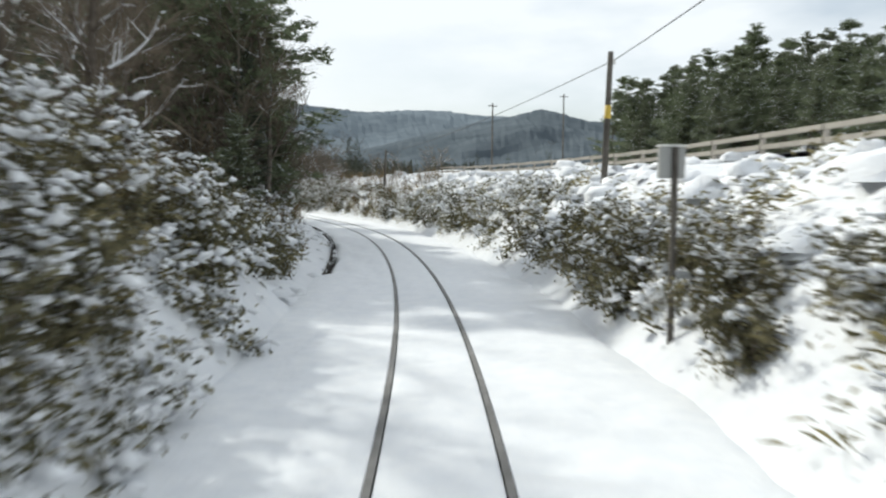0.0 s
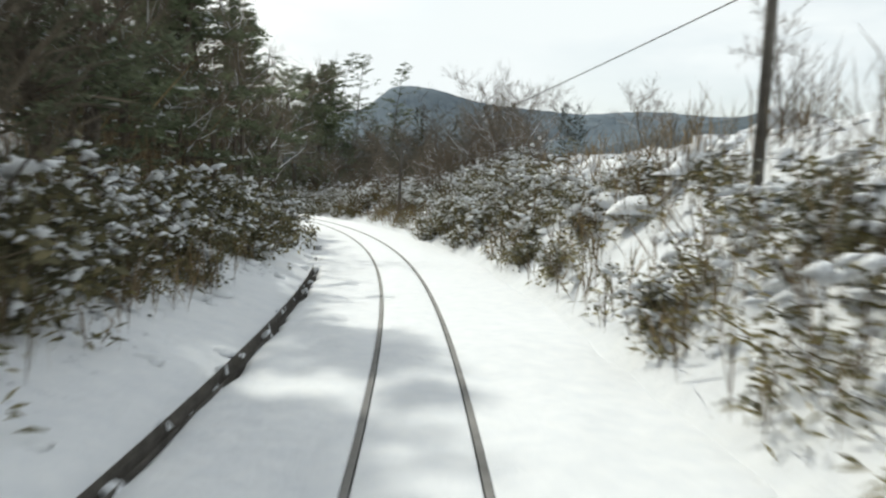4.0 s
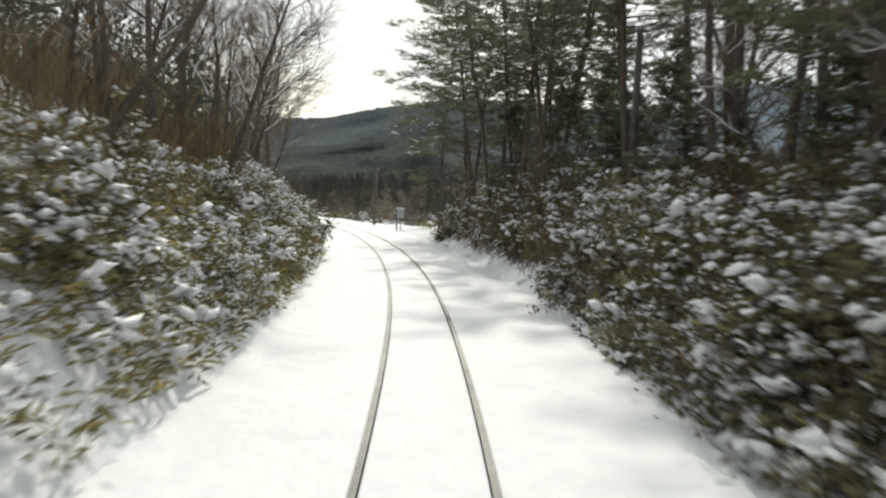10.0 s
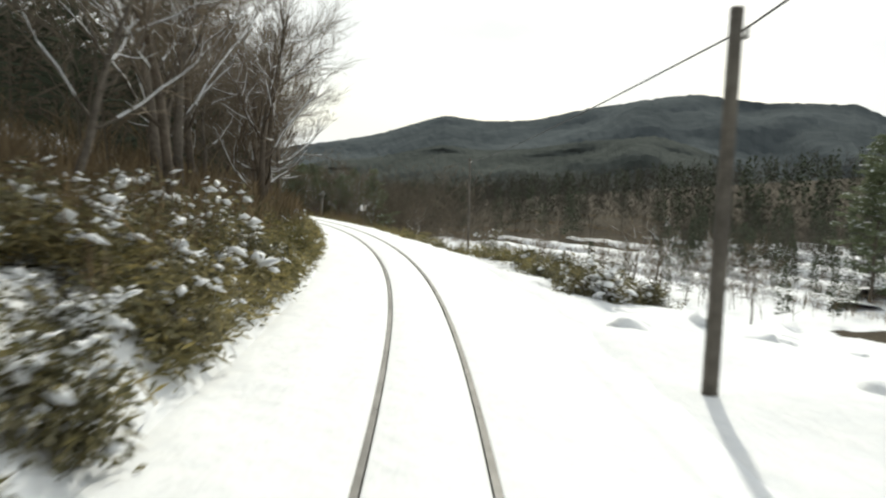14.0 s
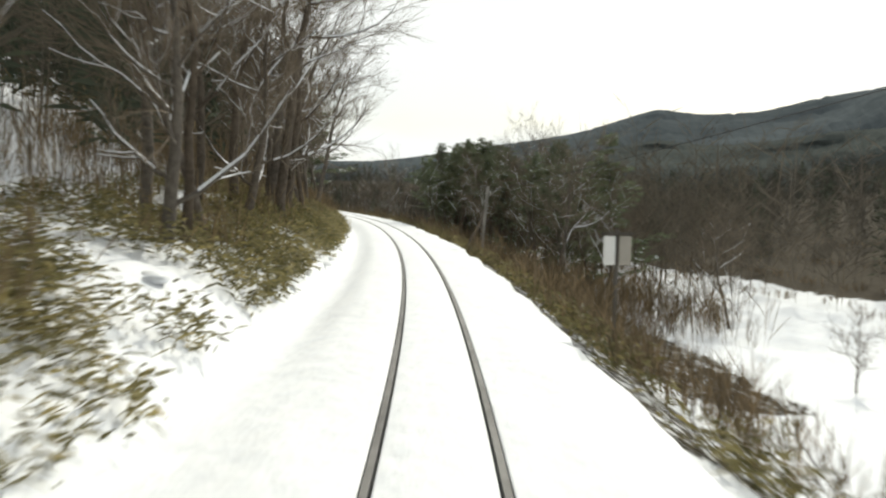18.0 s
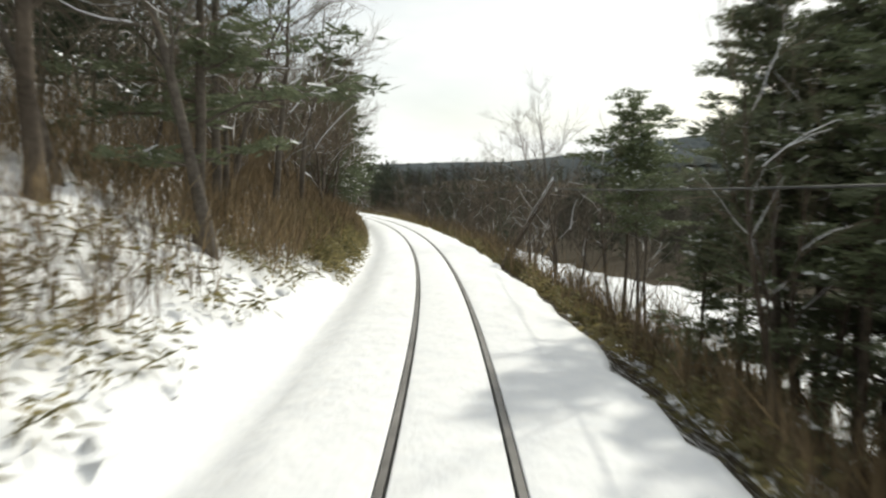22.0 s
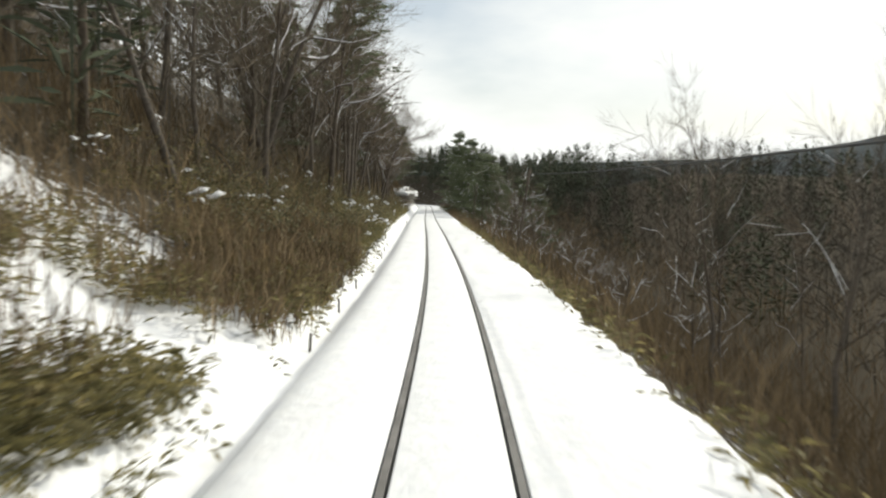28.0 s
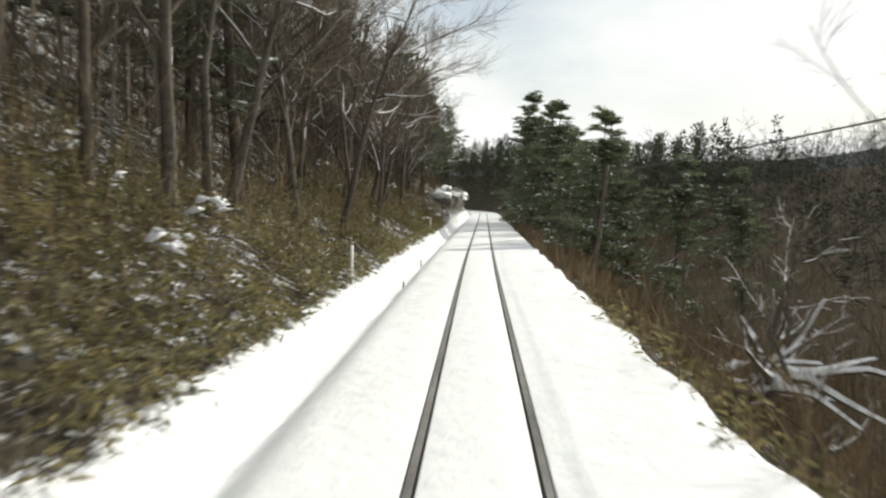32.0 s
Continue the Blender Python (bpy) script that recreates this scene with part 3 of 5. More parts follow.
def pine(seed, tall, girth, bare=0.4, spread=0.30, snowy=0.35, dense=1.0, openness=0.0):
    """A pine: trunk, irregular limbs, flat needle sprays in uneven layers, snow on some of them."""
    rng = random.Random(seed)
    root = new("pine_tree")
    wood, green, snow = Soup(), Soup(), Soup()
    trunk, _ = wander((0, 0, -0.3), (0, 0, 1), tall + 0.3, 9, 0.045, rng, 0.03)
    radii = [girth * (1 - 0.9 * n / 9) for n in range(10)]
    wood.tube(trunk, radii, 7)
    for k in range(int(58 * dense)):
        h = bare + (0.985 - bare) * rng.random() ** 0.8
        i = min(8, int(h * 9))
        p0 = Vector(trunk[i]).lerp(Vector(trunk[i + 1]), h * 9 - i)
        top = (h - bare) / (1 - bare)
        reach = tall * spread * (1.05 - 0.88 * top ** 1.3) * (0.65 + 0.5 * noise.noise((seed, k * 0.37, 1.0)) + 0.25)
        q = k * 2.4 + rng.uniform(-.5, .5)
        ln = max(0.35, reach * rng.uniform(0.5, 1.15))
        limb, _ = wander(p0, (math.cos(q), math.sin(q), rng.uniform(-.15, .35) + .3 * top), ln, 4, 0.16, rng, 0.03)
        wood.tube(limb, [radii[i] * 0.28 + .008, radii[i] * 0.20 + .006, 0.018, 0.011, 0.006], 4)
        for m in range(1 if openness < 0.4 else 2, 5):
            for _ in range(2):
                if rng.random() < openness * 0.5:
                    continue
                c = Vector(limb[m]) + Vector((rng.gauss(0, .17), rng.gauss(0, .17), rng.uniform(-.02, .10))) * (0.4 + ln * 0.35)
                size = (0.24 + 0.09 * ln) * rng.uniform(.7, 1.25)
                for _ in range(26):
                    a, e = rng.uniform(0, 6.283), rng.uniform(-.15, .6)
                    o = c + Vector((rng.gauss(0, .36), rng.gauss(0, .36), rng.gauss(0, .12))) * size
                    w = Vector((math.cos(a) * math.cos(e), math.sin(a) * math.cos(e), math.sin(e))) * size * rng.uniform(0.3, 0.75)
                    green.blade(o - w * 0.2, o + w, min(.036, size * 0.08) if openness < .3 else min(.025, size * .058), rng, 0.03)
                    if rng.random() < snowy * .05:
                        snow.snow_strip([tuple(o), tuple(o + w * .9)], [size * .07, size * .03])
                if rng.random() < snowy * 0.25:
                    for _ in range(4):
                        o = c + Vector((rng.gauss(0, .3), rng.gauss(0, .3), rng.uniform(.05, .2))) * size
                        snow.blob(tuple(o), size * rng.uniform(.1, .28), size * rng.uniform(.1, .22), size * rng.uniform(.08, .16), rng, 2, 5)
    smooth(part("trunk", wood.done(), BARK, root))
    part("crown", green.done(), NEEDLE, root, "dark green needle sprays")["kind"] = "stuff"
    if snow.v:
        smooth(part("crown_snow", snow.done(), SNOW, root, "snow resting on the needle sprays"))["kind"] = "stuff"
    return root


def tuft(leaves, snow, c, size, count, snowy, rng):
    """A clump of small leaves, often under a broken mass of snow."""
    for _ in range(count):
        p = c + Vector((rng.gauss(0, .7), rng.gauss(0, .7), rng.gauss(-.1, .6))) * size
        w = Vector((rng.gauss(0, 1), rng.gauss(0, 1), rng.gauss(-.2, .6))).normalized() * rng.uniform(0.07, 0.17)
        leaves.blade(p, p + w, 0.03, rng)
    if rng.random() < snowy:
        for _ in range(rng.randint(4, 9)):
            p = c + Vector((rng.gauss(0, .8), rng.gauss(0, .8), rng.uniform(-.4, .7))) * size
            snow.clod(p, size * rng.choice((.18, .25, .32, .42, .6)), rng.uniform(.45, .8), rng)


def shrub(seed, wide, tall, leafy=1.0, snowy=1.0):
    """A snow-laden shrub: stems, small evergreen leaves, rounded caps of snow."""
    rng = random.Random(seed)
    root = new("shrub")
    stems, leaves, snow = Soup(), Soup(), Soup()
    for k in range(11):
        q = rng.uniform(0, 6.283)
        st, _ = wander((rng.gauss(0, .16) * wide, rng.gauss(0, .16) * wide, -0.15), (math.cos(q) * .7, math.sin(q) * .7, 1), tall * rng.uniform(0.7, 1.25), 5, 0.22, rng, 0.0)
        stems.tube(st, [0.020, 0.016, 0.012, 0.009, 0.007, 0.004], 3)
        for m in range(1, 6):
            c = Vector(st[m]) + Vector((rng.gauss(0, .10) * wide, rng.gauss(0, .10) * wide, rng.gauss(0, .05) * tall))
            tuft(leaves, snow, c, wide * rng.uniform(.12, .20), int(24 * leafy), .50 * snowy, rng)
    part("woody_base", stems.done(), TWIG, root)["kind"] = "stuff"
    part("foliage", leaves.done(), LEAF, root)["kind"] = "stuff"
    if snow.v:
        smooth(part("snow_cap", snow.done(), SNOW, root, "rounded caps of snow"))["kind"] = "stuff"
    return root


def stand(ob, s, u, turn, size=1.0, sink=0.05, tilt=(0.0, 0.0)):
    x, y, z = spot(s, u, sink)
    m = Matrix.Translation((x, y, z)) @ Euler((tilt[0], tilt[1], turn)).to_matrix().to_4x4() @ Matrix.Diagonal((size, size, size, 1))
    c = copy_thing(ob, m)
    c.matrix_basis = m
    return c


def discard(obs):
    for ob in obs:
        for o in (*ob.children_recursive, ob):
            bpy.data.objects.remove(o)


R = random.Random(5)
TREES = [tagged(bare_tree(11, 9, .13, (.12, 0), 1.0, .45), "leafless brown tree with snow along its branches", "tree", "lineside trees"),
         tagged(bare_tree(12, 8, .10, (-.1, .1), 1.1, .4), "slender leafless tree with snow-dusted branches", "tree", "lineside trees"),
         tagged(bare_tree(13, 11, .15, (0, .08), 1.1, .4, .35), "tall leafless tree, snow on its limbs", "tree", "lineside trees"),
         tagged(bare_tree(14, 6, .07, (.15, -.1), 1.0, .85, .2), "young bare tree laden with snow", "tree", "lineside trees"),
         tagged(bare_tree(15, 12, .11, (0, 0), .9, .35, .35, .55), "tall bare tree with a fine twiggy crown", "tree", "lineside trees"),
         tagged(bare_tree(16, 11, .11, (.06, .03), .8, .6, .3, .75, .5), "tall crooked bare tree with few branches", "tree", "lineside trees"),
         tagged(bare_tree(17, 9, .09, (-.1, .12), .7, .7, .25, .7, .5), "thin bent bare tree with snow on its limbs", "tree", "lineside trees"),
         tagged(bare_tree(18, 7, .13, (.15, .1), 1.0, 1.3, .15, 1.25), "dark crooked tree with thick snow along every limb", "tree", "lineside trees")]
PINES = [tagged(pine(21, 13, .15, .42, .27), "tall pine with bare lower trunk and dark crown", "tree", "pines"),
         tagged(pine(22, 11, .14, .15, .28, .35, 1.15), "dark green pine with snow on its sprays", "tree", "pines"),
         tagged(pine(23, 8, .10, .08, .34, .5), "young pine with snow-dusted branches", "tree", "pines"),
         tagged(pine(24, 18, .13, .28, .25, .25, 1.0, .8), "tall red pine with a high open crown", "tree", "pines"),
         tagged(pine(25, 17, .13, .2, .33, .3, .95, .45), "slim pine with low boughs at the wood's edge", "tree", "pines"),
         tagged(pine(26, 11, .11, .52, .30, .3, .75, .15), "slender red pine with a lopsided crown high on its trunk", "tree", "pines")]
SHRUBS = [tagged(shrub(31, 1.0, 1.1), "evergreen shrub capped with snow", "shrub", "bank shrubs"),
          tagged(shrub(32, 1.3, .9, 1.2, .8), "broad dark shrub under clumps of snow", "shrub", "bank shrubs"),
          tagged(shrub(33, .8, 1.5, .7, 1.1), "twiggy shrub bowed under snow", "shrub", "bank shrubs"),
          tagged(shrub(34, 1.1, .8, 1.3, .35), "low olive-green shrub with little snow", "shrub", "bank shrubs")]


def grove(kinds, s0, s1, u0, u1, count, size=(0.8, 1.2)):
    """Trees strewn evenly over a stretch of the plan."""
    for n in range(count):
        s, u = s0 + (s1 - s0) * (n + R.random()) / count, R.uniform(u0, u1)
        stand(R.choice(kinds), s, u, R.uniform(0, 6.28), R.uniform(*size), 0.1, (R.gauss(0, .05), R.gauss(0, .05)))


def single(kind, s, u, size=1.0, turn=0.0, tilt=(0.0, 0.0)):
    return stand(kind, s, u, turn, size, 0.1, tilt)


# left: the edge of the woods along the whole line
B0, B1, B2, B3, B4, B5, B6, B7 = TREES
P0, P1, P2, P3 = PINES[:4]
single(B7, 14, -5.3, 1.0, 2.0)
single(B0, 10, -6.0, 1.0, 1.0)
grove([B0, B1, B3], -4, 30, -9, -5.2, 12, (.8, 1.1))
grove([P1], 27, 54, -8.5, -6.2, 6, (1.0, 1.3))
grove([P1, P0], 30, 70, -13, -8, 8, (1.0, 1.3))
grove([P2], 24, 62, -6.6, -5.2, 5, (.45, .7))
grove([B0, B3, B1, B0], 30, 145, -7.5, -4.8, 28, (.8, 1.15))
grove([P0, P1], 70, 112, -11, -6.5, 10, (.9, 1.2))
grove([P1], 32, 66, -9.5, -6.6, 5, (1.0, 1.25))
grove([B0, B1, B2], 118, 148, -7.2, -5.0, 9, (.9, 1.15))
grove([P2, P1], 100, 126, -6.4, -4.8, 14, (.4, .7))
for s, u, g in ((110, -6.6, .95), (118, -6.6, 1.0), (127, -6.5, .95)):
    single(P0, s, u, g, s)
grove([B0, B4], 158, 172, -8, -5.5, 5)
grove([B0, B1, B2, B4], 140, 212, -8.5, -5.5, 22)
grove([B0, B1, B2, B0], 212, 328, -8, -4.8, 38, (1.05, 1.45))
for s, u, g, kind in ((272, -4.7, 1.2, B1), (281, -4.6, 1.3, B2), (290, -4.6, 1.25, B1), (234, -4.9, 1.25, B2), (226, -4.8, 1.15, B0), (270, -5.2, 1.2, B7), (277.5, -5.2, 1.2, B7), (284.5, -4.9, 1.5, B7), (228, -5.0, 1.4, B7), (236, -5.1, 1.45, B7)):
    single(kind, s, u, g, s)
single(P1, 331, -5.4, 1.1, 1.0)
single(P0, 336, -6.2, 1.0, 2.0)
grove([B0, B1, B3, B2], 326, 372, -7.5, -4.4, 16)
grove([P1, P1, P2], 370, 394, -6.6, -4.6, 8, (.85, 1.15))
for s, u, g in ((380.5, -4.7, 1.15), (384, -4.6, 1.1), (388, -4.7, 1.15), (392, -4.8, 1.0)):
    single(P1, s, u, g, s)
grove([B0, B1, B2, B2], 364, 400, -6.5, -4.2, 8, (.9, 1.1))
grove([B0, B1, B2, B4], 396, 540, -9, -6.0, 34, (1.0, 1.35))
grove([P1, P0], 500, 640, -13, -6, 16, (.9, 1.2))
grove([B0, B4, B2], 474, 512, -6.6, -4.6, 9, (.95, 1.2))
grove([P1, P0], 418, 480, -15, -8, 9, (.95, 1.3))
grove([B2, B4, P0], 432, 476, -8.5, -5.6, 11, (1.2, 1.45))
# right: the wooded bank, the pine stand, the trees below the embankment
grove([B3, B1], 66, 98, 6.5, 11, 5, (.3, .5))
grove([B3, B1, B3], 91, 113, 4.8, 8.5, 14, (.45, .66))
grove([B1, B4, B3, B3], 113, 152, 4.8, 9, 22, (.42, .7))
grove([P2, P1], 148, 186, 4.6, 9.5, 14, (.35, .62))
grove([B3, B1], 146, 184, 4.2, 8, 8, (.45, .7))
grove([B1, B3], 96, 108, 5, 8, 6, (.7, .9))
single(B3, 62, 7.5, .55, 1.0)
for s, u, g in ((183, 7.6, .95), (180.2, 6.9, .95), (177, 8.2, 1.05), (189, 10.5, 1.0), (173, 6.4, .95), (165, 7.0, .95), (176, 6.0, .95), (180, 8.4, 1.0), (178.5, 5.2, .95), (170.5, 5.3, .85)):
    single(P3, s, u, g, R.uniform(0, 6))
for s, u, g, w in ((189.6, 5.1, .95, 0.4), (187, 6.4, 1.0, 2.0), (181.5, 6.2, 1.0, 4.0), (191.5, 7.4, 1.0, 1.2), (184.2, 5.4, .9, 5.0)):
    single(PINES[4], s, u, g, w)
grove([P3, P3, P3, P0], 158, 192, 9, 18, 7, (.95, 1.12))
single(P1, 151.5, 6.6, .9, 2.0)
for s, u, g in ((158.5, 7.4, 1.1), (162, 8.8, 1.2), (160, 10.5, 1.2), (166, 9.5, 1.15)):
    single(P0, s, u, g, s)
for s, u in ((153, 5.9), (157, 6.4), (160.5, 5.6)):
    single(P3, s, u, .85, R.uniform(0, 6))
grove([P1, P2, P2], 40, 57, 17.5, 27, 22, (.42, .58))
grove([P1, P2, P2], 16, 44, 17.5, 27, 40, (.44, .62))
grove([P1, P0, P1], 50, 91, 41, 55, 44, (1.1, 1.3))
for s, u, g in ((97, 50, .62), (95, 51, .8), (100, 53, .6), (93.5, 48, .8)):
    single(P1, s, u, g, s)
for s, u, g in ((44.2, 21, .58), (46, 22.5, .52), (42.6, 23, .6), (45.0, 25, .6), (49, 20.5, .45), (53, 21.5, .45)):
    single(P1, s, u, g, s)

single(P2, 239.7, 29.7, 1.25)
single(B3, 204, 11.4, .75)
single(B3, 208, 12.6, .8)
single(B3, 228.5, 8.6, .45)
single(B3, 221, 11, .55)
for s, u, g in ((239, 15.5, .72), (237, 18.5, .65), (242, 21, .6), (233, 13, .5)):
    single(B7, s, u, g, s * 2)
grove([B3, B1], 232, 290, 9, 16, 6, (.45, .8))
grove([P1, P0, P1], 296, 330, 8, 16, 12, (.62, .85))
for s, u, g, kind in ((323, 9.5, .62, P3), (325.5, 7.6, .8, P0), (328, 9.0, .85, P0), (331, 8.2, .6, P3), (333.5, 10, .64, P3), (337, 9.2, .75, P0), (330, 12.5, .88, P0), (326, 12, .62, P3), (335.5, 7.4, .55, P1), (328.4, 7.3, .6, P3), (328.5, 8.6, .98, P1), (331, 10.5, 1.0, P1), (333, 9.4, .92, P1), (326.5, 9.6, .86, P0), (329.8, 10.2, .88, P0), (332.2, 11.2, .85, P0), (334, 8.8, .85, P1), (327.2, 11.8, .85, P0), (325, 8.4, .6, P3), (328.2, 8.0, .82, P0), (330, 9.0, .86, P0), (331.5, 7.6, .76, P0), (334, 10, .88, P0), (327, 7.2, .76, P0), (329.4, 7.0, .8, P0), (312, 10.5, .7, P0), (306, 12.5, .62, P0), (317, 8.5, .7, P0), (310, 15, .7, P0)):
    single(kind, s, u, g, s)
single(PINES[5], 348.3, 8.7, 1.0, 1.0)
single(PINES[5], 351.5, 10.8, .85, 3.0)
single(PINES[5], 346.6, 8.9, .85, 5.0)
single(PINES[3], 345, 12.5, .55, 2.0)
single(B4, 354.2, 7.0, 1.0, 1.0)
for s, u, g, kind in ((372, 9.9, 1.1, B4), (379, 8.8, .92, B4), (390, 10.4, 1.0, B4), (422.4, 7.7, .8, B4), (423.2, 8.3, .68, B5), (419, 9.6, .9, B4), (431, 9.0, .7, B4)):
    single(kind, s, u, g, s)
single(B5, 356.5, 7.6, .95, 4.0)
grove([B6, B0, B5, B2], 292, 330, 5.5, 12, 15, (.75, 1.0))
grove([B1, B4], 296, 318, 8, 14, 5, (.62, .8))
for s, u, g in ((318, 10.2, 1.1), (321, 12, 1.12), (325, 13.5, 1.12), (322.5, 14.5, 1.1), (316, 13, 1.0)):
    single(B4, s, u, g, s)
grove([B6, B5], 330, 356, 6.5, 13, 6, (.6, .85))
grove([B5, B6], 350, 394, 6.4, 11, 9, (.6, .85))
grove([B5, B6], 394, 436, 7.5, 13, 5, (.55, .8))
grove([B3, B1, B3], 214, 264, 10, 24, 5, (.35, .6))
grove([B6, B5, B3], 432, 545, 4.8, 11, 15, (.45, .7))
for s, u, g, lay in ((460.5, 4.4, .6, -.8), (454.6, 4.8, .9, .15), (457.3, 6.6, .9, -.15), (468.3, 6.3, .8, .3), (449, 6.8, .8, -.2), (428.5, 6.2, .5, .1), (431.5, 7.0, .55, -.2), (435, 6.0, .45, .2), (427, 8.4, .6, 0), (441, 6.4, .55, -.1), (444.5, 7.6, .65, .2)):
    single(B7, s, u, g * 1.15, s, (lay, .1))
for s, u, g in ((519, 5.6, 1.15), (523, 6.6, 1.25), (528, 5.2, 1.3), (531, 8.0, 1.15), (520, 8.6, 1.0), (525, 10.5, .85), (529, 13, .8), (536, 5.0, 1.25), (513, 7.0, .9), (533, 6.4, 1.3), (534, 9.5, .95), (541, 7.0, 1.2), (547, 5.4, 1.1), (556, 5.6, 1.0), (552, 9, .7), (566, 6, .8), (524, 8.0, 1.1), (495, 6.2, .95), (497, 8.2, .9), (493, 10, .85), (500, 7.0, 1.0), (505, 8.6, .95), (508, 6.0, .9), (490, 12.5, .8)):
    single(P1, s, u, g, s)
# shrubs on the cut banks
for s0, s1, u0, u1, n, big in ((2, 24, -5.4, -3.4, 30, 1.2), (24, 58, -6.2, -4.7, 24, 1.4), (58, 98, -6.2, -4.3, 30, 1.7), (98, 122, -6.2, -4.0, 18, 1.7), (140, 146, -5, -4.2, 3, 1.0), (7, 22, 3.3, 4.6, 21, 1.0), (22, 72, 3.4, 5.0, 28, 1.1), (72, 86, 3.6, 6.0, 5, 1.0), (86, 94, 3.4, 6, 6, 1.35),
                               (92, 103, 3.5, 6.8, 9, 1.3), (91, 100, 3.1, 4.4, 12, 1.05), (103, 126, 4.7, 7.4, 18, 1.3), (126, 140, 3.5, 6.8, 10, 1.3), (140, 186, 3.6, 6.6, 20, 1.25), (76, 100, 3.4, 5.2, 18, 1.05), (127, 142, 3.1, 4.6, 14, 1.05), (142, 158, 3.0, 4.6, 18, 1.0), (141, 152, 2.9, 3.8, 10, .7), (190, 214, -6, -3.2, 16, 1.2), (144, 186, -5.6, -3.3, 13, 1.1), (147, 186, -5.5, -3.0, 6, .8), (205, 262, -5.5, -3.8, 5, .9), (216, 246, 4.8, 8.0, 12, 1.05)):
    for k in range(n):
        stand(R.choice(SHRUBS), s0 + (s1 - s0) * (k + R.random()) / n, R.uniform(u0, u1), R.uniform(0, 6.28), R.uniform(.6, 1.0) * big, .1, (R.gauss(0, .12), R.gauss(0, .12)))
for s, u, g in ((226, 6.0, 1.4), (229, 7.2, 1.3), (223, 5.4, 1.1), (232, 7.6, 1.5), (236, 6.4, 1.3), (228, 5.6, 1.2), (219, 6.8, .9), (218.6, 4.4, .6), (220.4, 4.9, .75), (217.2, 5.2, .6), (222, 4.6, .8), (224.2, 4.9, .9)):
    single(SHRUBS[3], s, u, g, s)
discard(TREES + PINES + SHRUBS)


# ---- undergrowth, thickets and distant woods, too many to count ----
def blade_sheet(roots, tips, widths, rng, lift):
    """Vertices and faces of many narrow folded leaves or twigs."""
    d = tips - roots
    side = np.cross(d, rng.normal(size=d.shape))
    side /= np.linalg.norm(side, axis=1, keepdims=True) + 1e-9
    mid = roots + d * 0.45
    mid[:, 2] += np.linalg.norm(d, axis=1) * lift
    v = np.stack([roots, mid + side * widths[:, None], tips, mid - side * widths[:, None]], 1).reshape(-1, 3)
    i = np.arange(len(roots))[:, None] * 4
    return v, np.concatenate([i + [0, 1, 2], i + [0, 2, 3]])


def stuff_part(name, roots, tips, widths, rng, mat, label, category, lift=0.06):
    v, f = blade_sheet(roots, tips, widths, rng, lift)
    return tagged(part(name, (v.tolist(), f.tolist()), mat), label, category, kind="stuff")


def sown(s0, s1, u0, u1, count, rng, gaps):
    """Places on the ground, with gaps where the growth is thin."""
    s, u = rng.uniform(s0, s1, count), rng.uniform(u0, u1, count)
    keep = np.array([noise.noise((a * 0.35, b * 0.35, 5.0)) + 0.5 * noise.noise((a * 1.1, b * 1.1, 8.0)) for a, b in zip(s, u)]) > gaps
    s, u = s[keep], u[keep]
    x, y = place(s, u)
    return np.stack([x, y, height(s, u)], -1)


def sasa(s0, s1, u0, u1, count, tall=0.75, gaps=-0.15):
    rng = np.random.default_rng(abs(int(s0 * 7 + u0 * 100 + count)))
    p = np.repeat(sown(s0, s1, u0, u1, count, rng, gaps), 6, 0)
    n = len(p)
    a, e, ln = rng.uniform(0, 6.283, n), rng.uniform(-.6, .5, n), rng.uniform(.13, .30, n)
    root = p + np.stack([rng.normal(0, .09, n), rng.normal(0, .09, n), np.repeat(rng.uniform(.25, tall, n // 6), 6) * rng.uniform(.25, 1, n)], -1)
    tip = root + np.stack([np.cos(a) * np.cos(e), np.sin(a) * np.cos(e), np.sin(e)], -1) * ln[:, None]
    stuff_part("bamboo_grass", root, tip, np.full(n, .024), rng, SASA, "olive bamboo grass with yellowed leaves", "grass")


def thicket(s0, s1, u0, u1, count, tall=1.0, snowy=0.4, gaps=-0.2):
    """Clumps of small leaves filling the bank between the shrubs, with snow lodged in them."""
    rng, leaves, snow = random.Random(int(abs(s0 * 11 + u0 * 50)) + count), Soup(), Soup()
    for p in sown(s0, s1, u0, u1, count, np.random.default_rng(count), gaps):
        tuft(leaves, snow, Vector(p) + Vector((0, 0, rng.uniform(.05, tall))), rng.uniform(.12, .28), 14, snowy, rng)
    tagged(part("thicket", leaves.done(), LEAF), "tangled low evergreen undergrowth on the bank", "undergrowth", kind="stuff")
    tagged(smooth(part("lodged_snow", snow.done(), SNOW)), "broken snow lodged in the undergrowth", "snow", kind="stuff")


